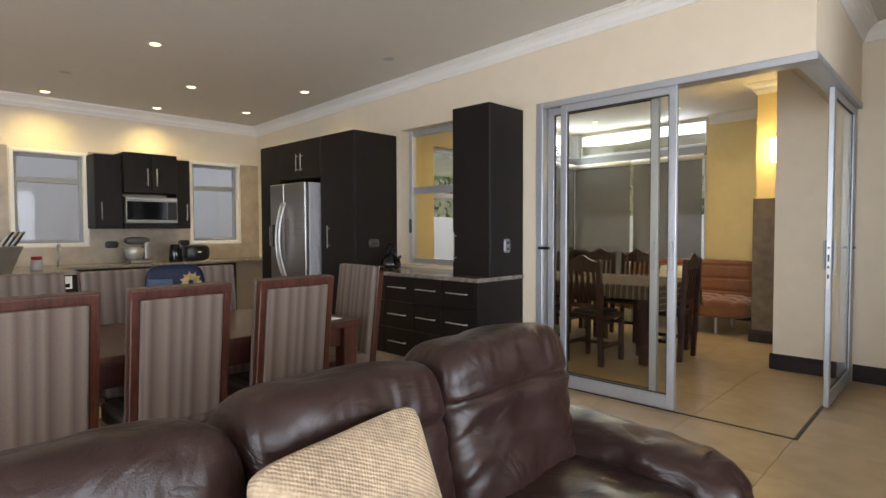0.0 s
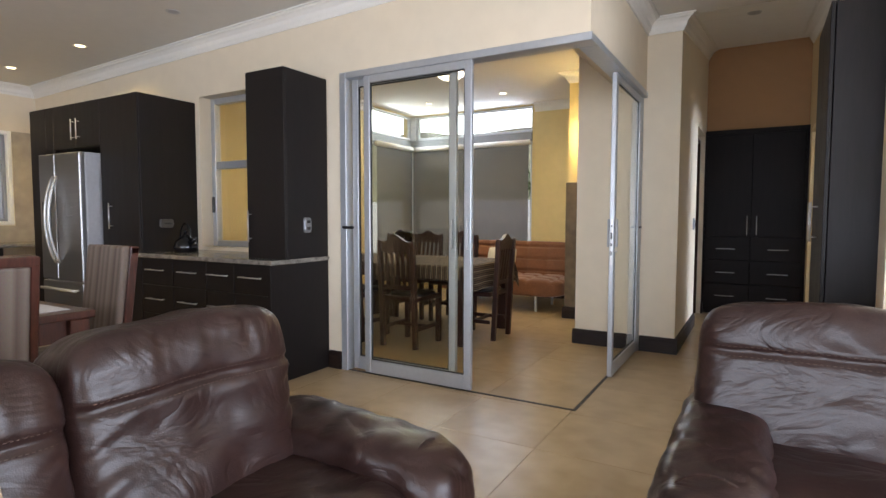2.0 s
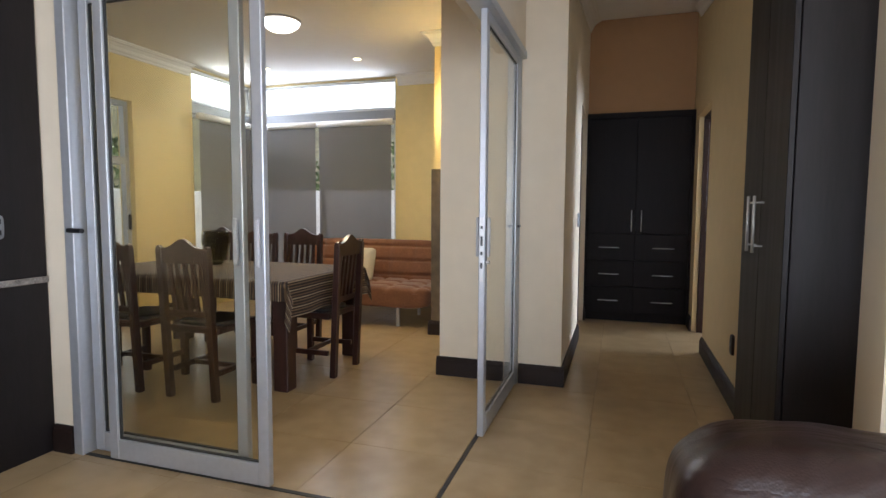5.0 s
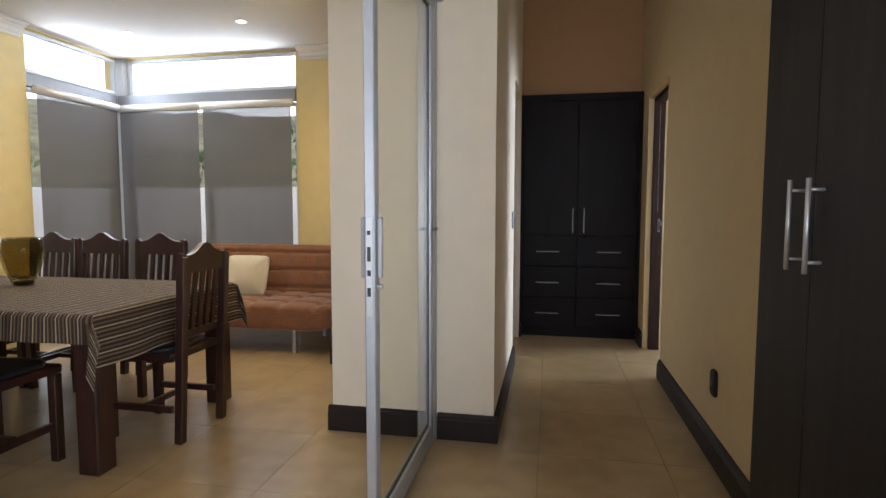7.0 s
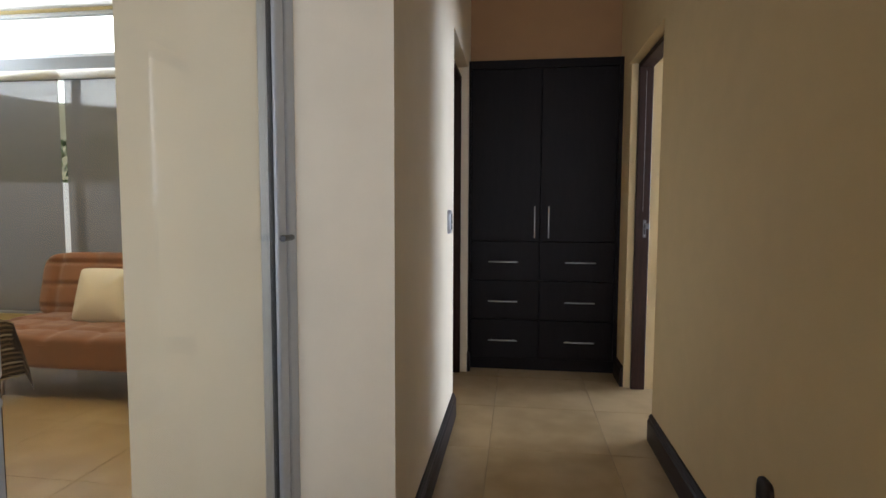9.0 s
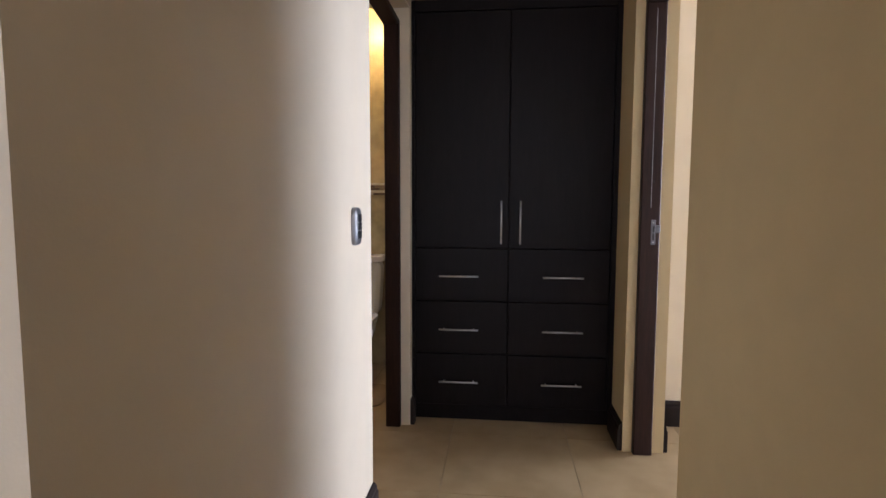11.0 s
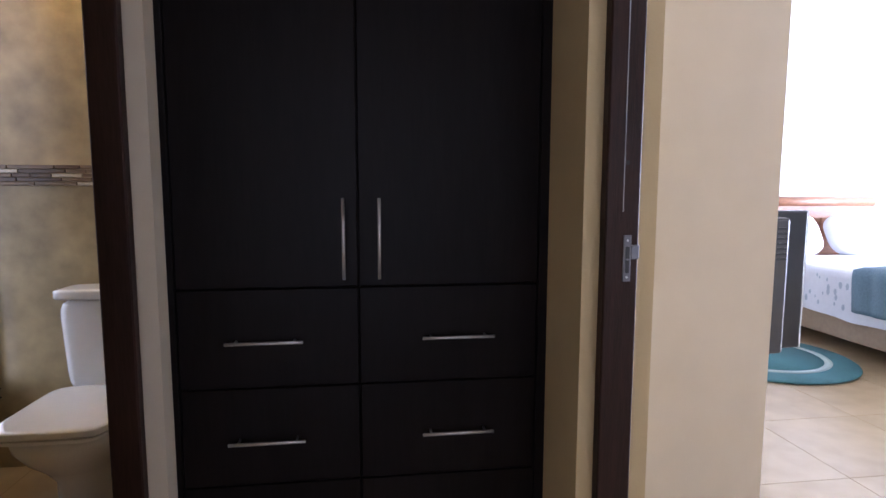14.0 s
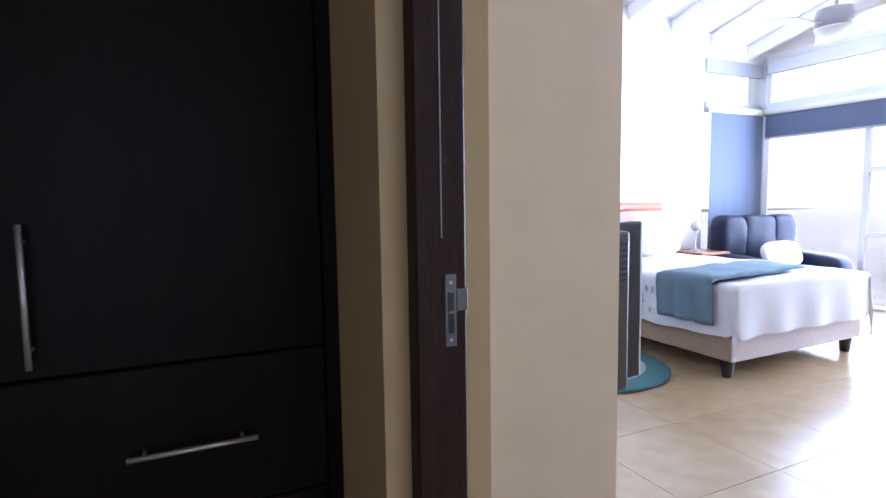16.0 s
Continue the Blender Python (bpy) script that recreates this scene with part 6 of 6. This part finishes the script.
for x, y in ((-3.9, 2.1), (-6.1, 1.75), (-4.95, 2.8), (-6.1, 2.85), (-5.65, 3.75), (-4.35, 3.78)):
    downlight(x, y, hall_ceiling(x) - 0.001, 36)
for x, y in ((-1.917, 7.97), (-3.165, 8.06), (-2.95, 5.2)):
    downlight(x, y, 2.899, 15)
downlight(1.09, 6.5, 2.93 + CSL * (6.5 - YP) - 0.006, 0, False)
downlight(-2.9, 3.75, hall_ceiling(-2.9) - 0.001, 0, False)
downlight(-5.2, 1.75, hall_ceiling(-5.2) - 0.001, 0, False)
dm = thing("ceiling_light", pose(-1.99, 6.62, 2.9), "round opal glass ceiling light, lit", "lamp")
part("opal_glass", lathe(B(), [(0.02, -0.1), (0.1, -0.085), (0.16, -0.045), (0.17, -0.01)], 32), DOMEW, dm, "", True)
part("base_ring", lathe(B(), [(0.175, -0.02), (0.18, 0.0)], 32), CHROME, dm, "", True)
pt = new("ceiling_light_bulb", bpy.data.lights.new("ceiling_light_bulb", "SPOT"))
pt.data.energy, pt.data.color, pt.data.shadow_soft_size = 56, (1.0, 0.82, 0.5), 0.14
pt.data.spot_size, pt.data.spot_blend = radians(172), 0.5
pt.matrix_basis = pose(-1.99, 6.62, 2.77)
sn = thing("wall_sconce", pose(-0.6, 7.38, 2.14), "half-round glass wall sconce, lit warm yellow", "lamp")
bm = B()
lathe(bm, [(0.03, -0.13), (0.06, -0.1), (0.07, 0.12), (0.065, 0.14)], 24)
for v in bm.verts:
    v.co.y = min(v.co.y, 0.0)
part("glass", bm, SCONCE, sn, "", True)
pt = new("wall_sconce_bulb", bpy.data.lights.new("wall_sconce_bulb", "POINT"))
pt.data.energy, pt.data.color, pt.data.shadow_soft_size = 9, (1.0, 0.78, 0.36), 0.05
pt.matrix_basis = pose(-0.6, 7.2, 2.16)
# Added fill light that brightens the bathroom; it has no fitting.
pt = new("bathroom_fill", bpy.data.lights.new("bathroom_fill", "POINT"))
pt.data.energy, pt.data.color, pt.data.shadow_soft_size = 15, (1.0, 0.75, 0.38), 0.06
pt.matrix_basis = pose(0.1, 9.3, 2.5)

# ---- outdoors ----
bm = B()
ring = [(85 * math.cos(2 * math.pi * k / 48), 85 * math.sin(2 * math.pi * k / 48)) for k in range(48)]
lo = [bm.verts.new((x, y, -0.3)) for x, y in ring]
hi = [bm.verts.new((x, y, 42)) for x, y in ring]
for k in range(48):
    bm.faces.new((lo[k], lo[(k + 1) % 48], hi[(k + 1) % 48], hi[k]))
tagged(part("backdrop", bm, HAZE), "bright overcast haze on the horizon", "sky", "", "structure")
# Added pale ground; its colour stands in for the glare outside the bedroom.
tagged(part("terrace", box(B(), (8.4, -20, -0.249), (84, 40, -0.05), 0.01), BRIGHTGROUND), "pale ground added outside the bedroom for a glaring view", "terrace", "", "structure")
tagged(part("ground", box(B(), (-300, -300, -0.5), (300, 300, -0.25)), EARTH), "dry grass ground round the house", "ground", "", "structure")
tagged(part("garden_wall", box(B(), (-9, 11.4, -0.25), (0.5, 11.6, 1.55), 0.01), GARDEN), "grey painted garden wall behind the window", "wall", "", "structure")
tagged(part("garden_wall", box(B(), (-7.6, 6.0, -0.25), (-7.4, 11.4, 1.55), 0.01), GARDEN), "grey painted garden wall behind the window", "wall", "", "structure")
tagged(part("neighbour_wall", box(B(), (-8.6, -2, -0.25), (-8.4, 5.6, 4.2)), NEIGHBOUR), "pale grey neighbouring wall outside the kitchen", "wall", "", "structure")

bm = B()
NA, NR = 60, 14
rows = []
for i in range(NA + 1):
    a = radians(80 + 120 * i / NA)
    row = []
    for j in range(NR + 1):
        t = j / NR
        r = 20 + 40 * t
        h = -0.3 + (8.6 + 1.5 * noise.noise(Vector((a * 3, 0, 0)))) * min(1, t * 1.8) + 0.8 * noise.noise(Vector((r * math.cos(a) * 0.3, r * math.sin(a) * 0.3, 1))) * t
        row.append(bm.verts.new((r * math.cos(a) - 2, r * math.sin(a) + 4, h)))
    rows.append(row)
for i in range(NA):
    for j in range(NR):
        bm.faces.new((rows[i][j], rows[i + 1][j], rows[i + 1][j + 1], rows[i][j + 1]))
tagged(part("hillside", bm, HILLSIDE, None, "", True), "dry brown and green hillside behind the garden", "hill", "", "structure")


def shrub(x, y, r, h):
    d = thing("shrub", pose(x, y, -0.25), "dark green garden shrub behind the wall", "shrub", "garden shrubs")
    part("stem", cyl(B(), (0, 0, 0), (0, 0, h * 0.6), 0.06, 0.03, 8), JAMB, d)
    verts, faces = [], []
    for k in range(900):
        a, u = random.uniform(0, 6.283), random.uniform(-1, 1)
        q = math.sqrt(1 - u * u)
        rr = r * random.uniform(0.55, 1.0) * (1 + 0.35 * noise.noise(Vector((math.cos(a) * q * 2 + x, math.sin(a) * q * 2, u * 2))))
        c = Vector((math.cos(a) * q * rr, math.sin(a) * q * rr, h * 0.6 + u * h * 0.42))
        mm = Euler((random.uniform(0, 6), random.uniform(0, 6), random.uniform(0, 6))).to_matrix()
        s = random.uniform(0.05, 0.11)
        b = len(verts)
        for o in ((-s, 0, 0), (0, -s * 0.45, 0), (s, 0, 0), (0, s * 0.45, 0)):
            verts.append(c + mm @ Vector(o))
        faces.append((b, b + 1, b + 2, b + 3))
    me = bpy.data.meshes.new("crown")
    me.from_pydata(verts, [], faces)
    me.materials.append(LEAF)
    o = new("crown", me)
    o.parent = d
    return d


random.seed(8)
for x, y, r, h in ((-6.4, 13.2, 1.3, 2.6), (-4.4, 13.6, 1.5, 3.0), (-2.6, 13.0, 1.2, 2.4), (-0.8, 13.4, 1.3, 2.7), (-8.8, 10.5, 1.4, 2.8), (-8.9, 8.2, 1.2, 2.5), (12.5, 10.5, 1.5, 2.2), (12.8, 8.2, 1.4, 2.0)):
    shrub(x, y, r, h)

# ---- floor tiles ----
TS = 0.6
tile_mesh = bpy.data.meshes.new("tile")
bm = B()
h, e = TS / 2 - 0.0009, 0.0008
lo = [bm.verts.new((sx * h, sy * h, -0.006)) for sx, sy in ((-1, -1), (1, -1), (1, 1), (-1, 1))]
md = [bm.verts.new((sx * h, sy * h, -0.0012)) for sx, sy in ((-1, -1), (1, -1), (1, 1), (-1, 1))]
hi = [bm.verts.new((sx * (h - e), sy * (h - e), 0.0)) for sx, sy in ((-1, -1), (1, -1), (1, 1), (-1, 1))]
for a, b in ((lo, md), (md, hi)):
    for k in range(4):
        bm.faces.new((a[k], a[(k + 1) % 4], b[(k + 1) % 4], b[k]))
bm.faces.new(hi)
bm.to_mesh(tile_mesh)
bm.free()
tile_mesh.materials.append(TILE)
rest_v, rest_f = [], []
for i in range(-12, 15):
    for j in range(-6, 21):
        x, y = 0.2 + TS * (i + 0.5), 0.05 + TS * (j + 0.5)
        if x < XK - 0.1 or x > 8.4 or y > 12.4:
            continue
        near = (-3 <= i <= 2 and 0 <= j <= 14) or (3 <= i <= 8 and 13 <= j <= 18)
        if near:
            o = new("tile", tile_mesh)
            o.parent = floor
            o.matrix_basis = pose(x, y, 0)
        else:
            b = len(rest_v)
            hh = TS / 2 - 0.0009
            rest_v += [(x - hh, y - hh, 0), (x + hh, y - hh, 0), (x + hh, y + hh, 0), (x - hh, y + hh, 0)]
            rest_f.append((b, b + 1, b + 2, b + 3))
me = bpy.data.meshes.new("tiles_beyond")
me.from_pydata(rest_v, [], rest_f)
me.materials.append(TILE)
o = new("tiles_beyond", me)
o.parent = floor
o["kind"] = "stuff"
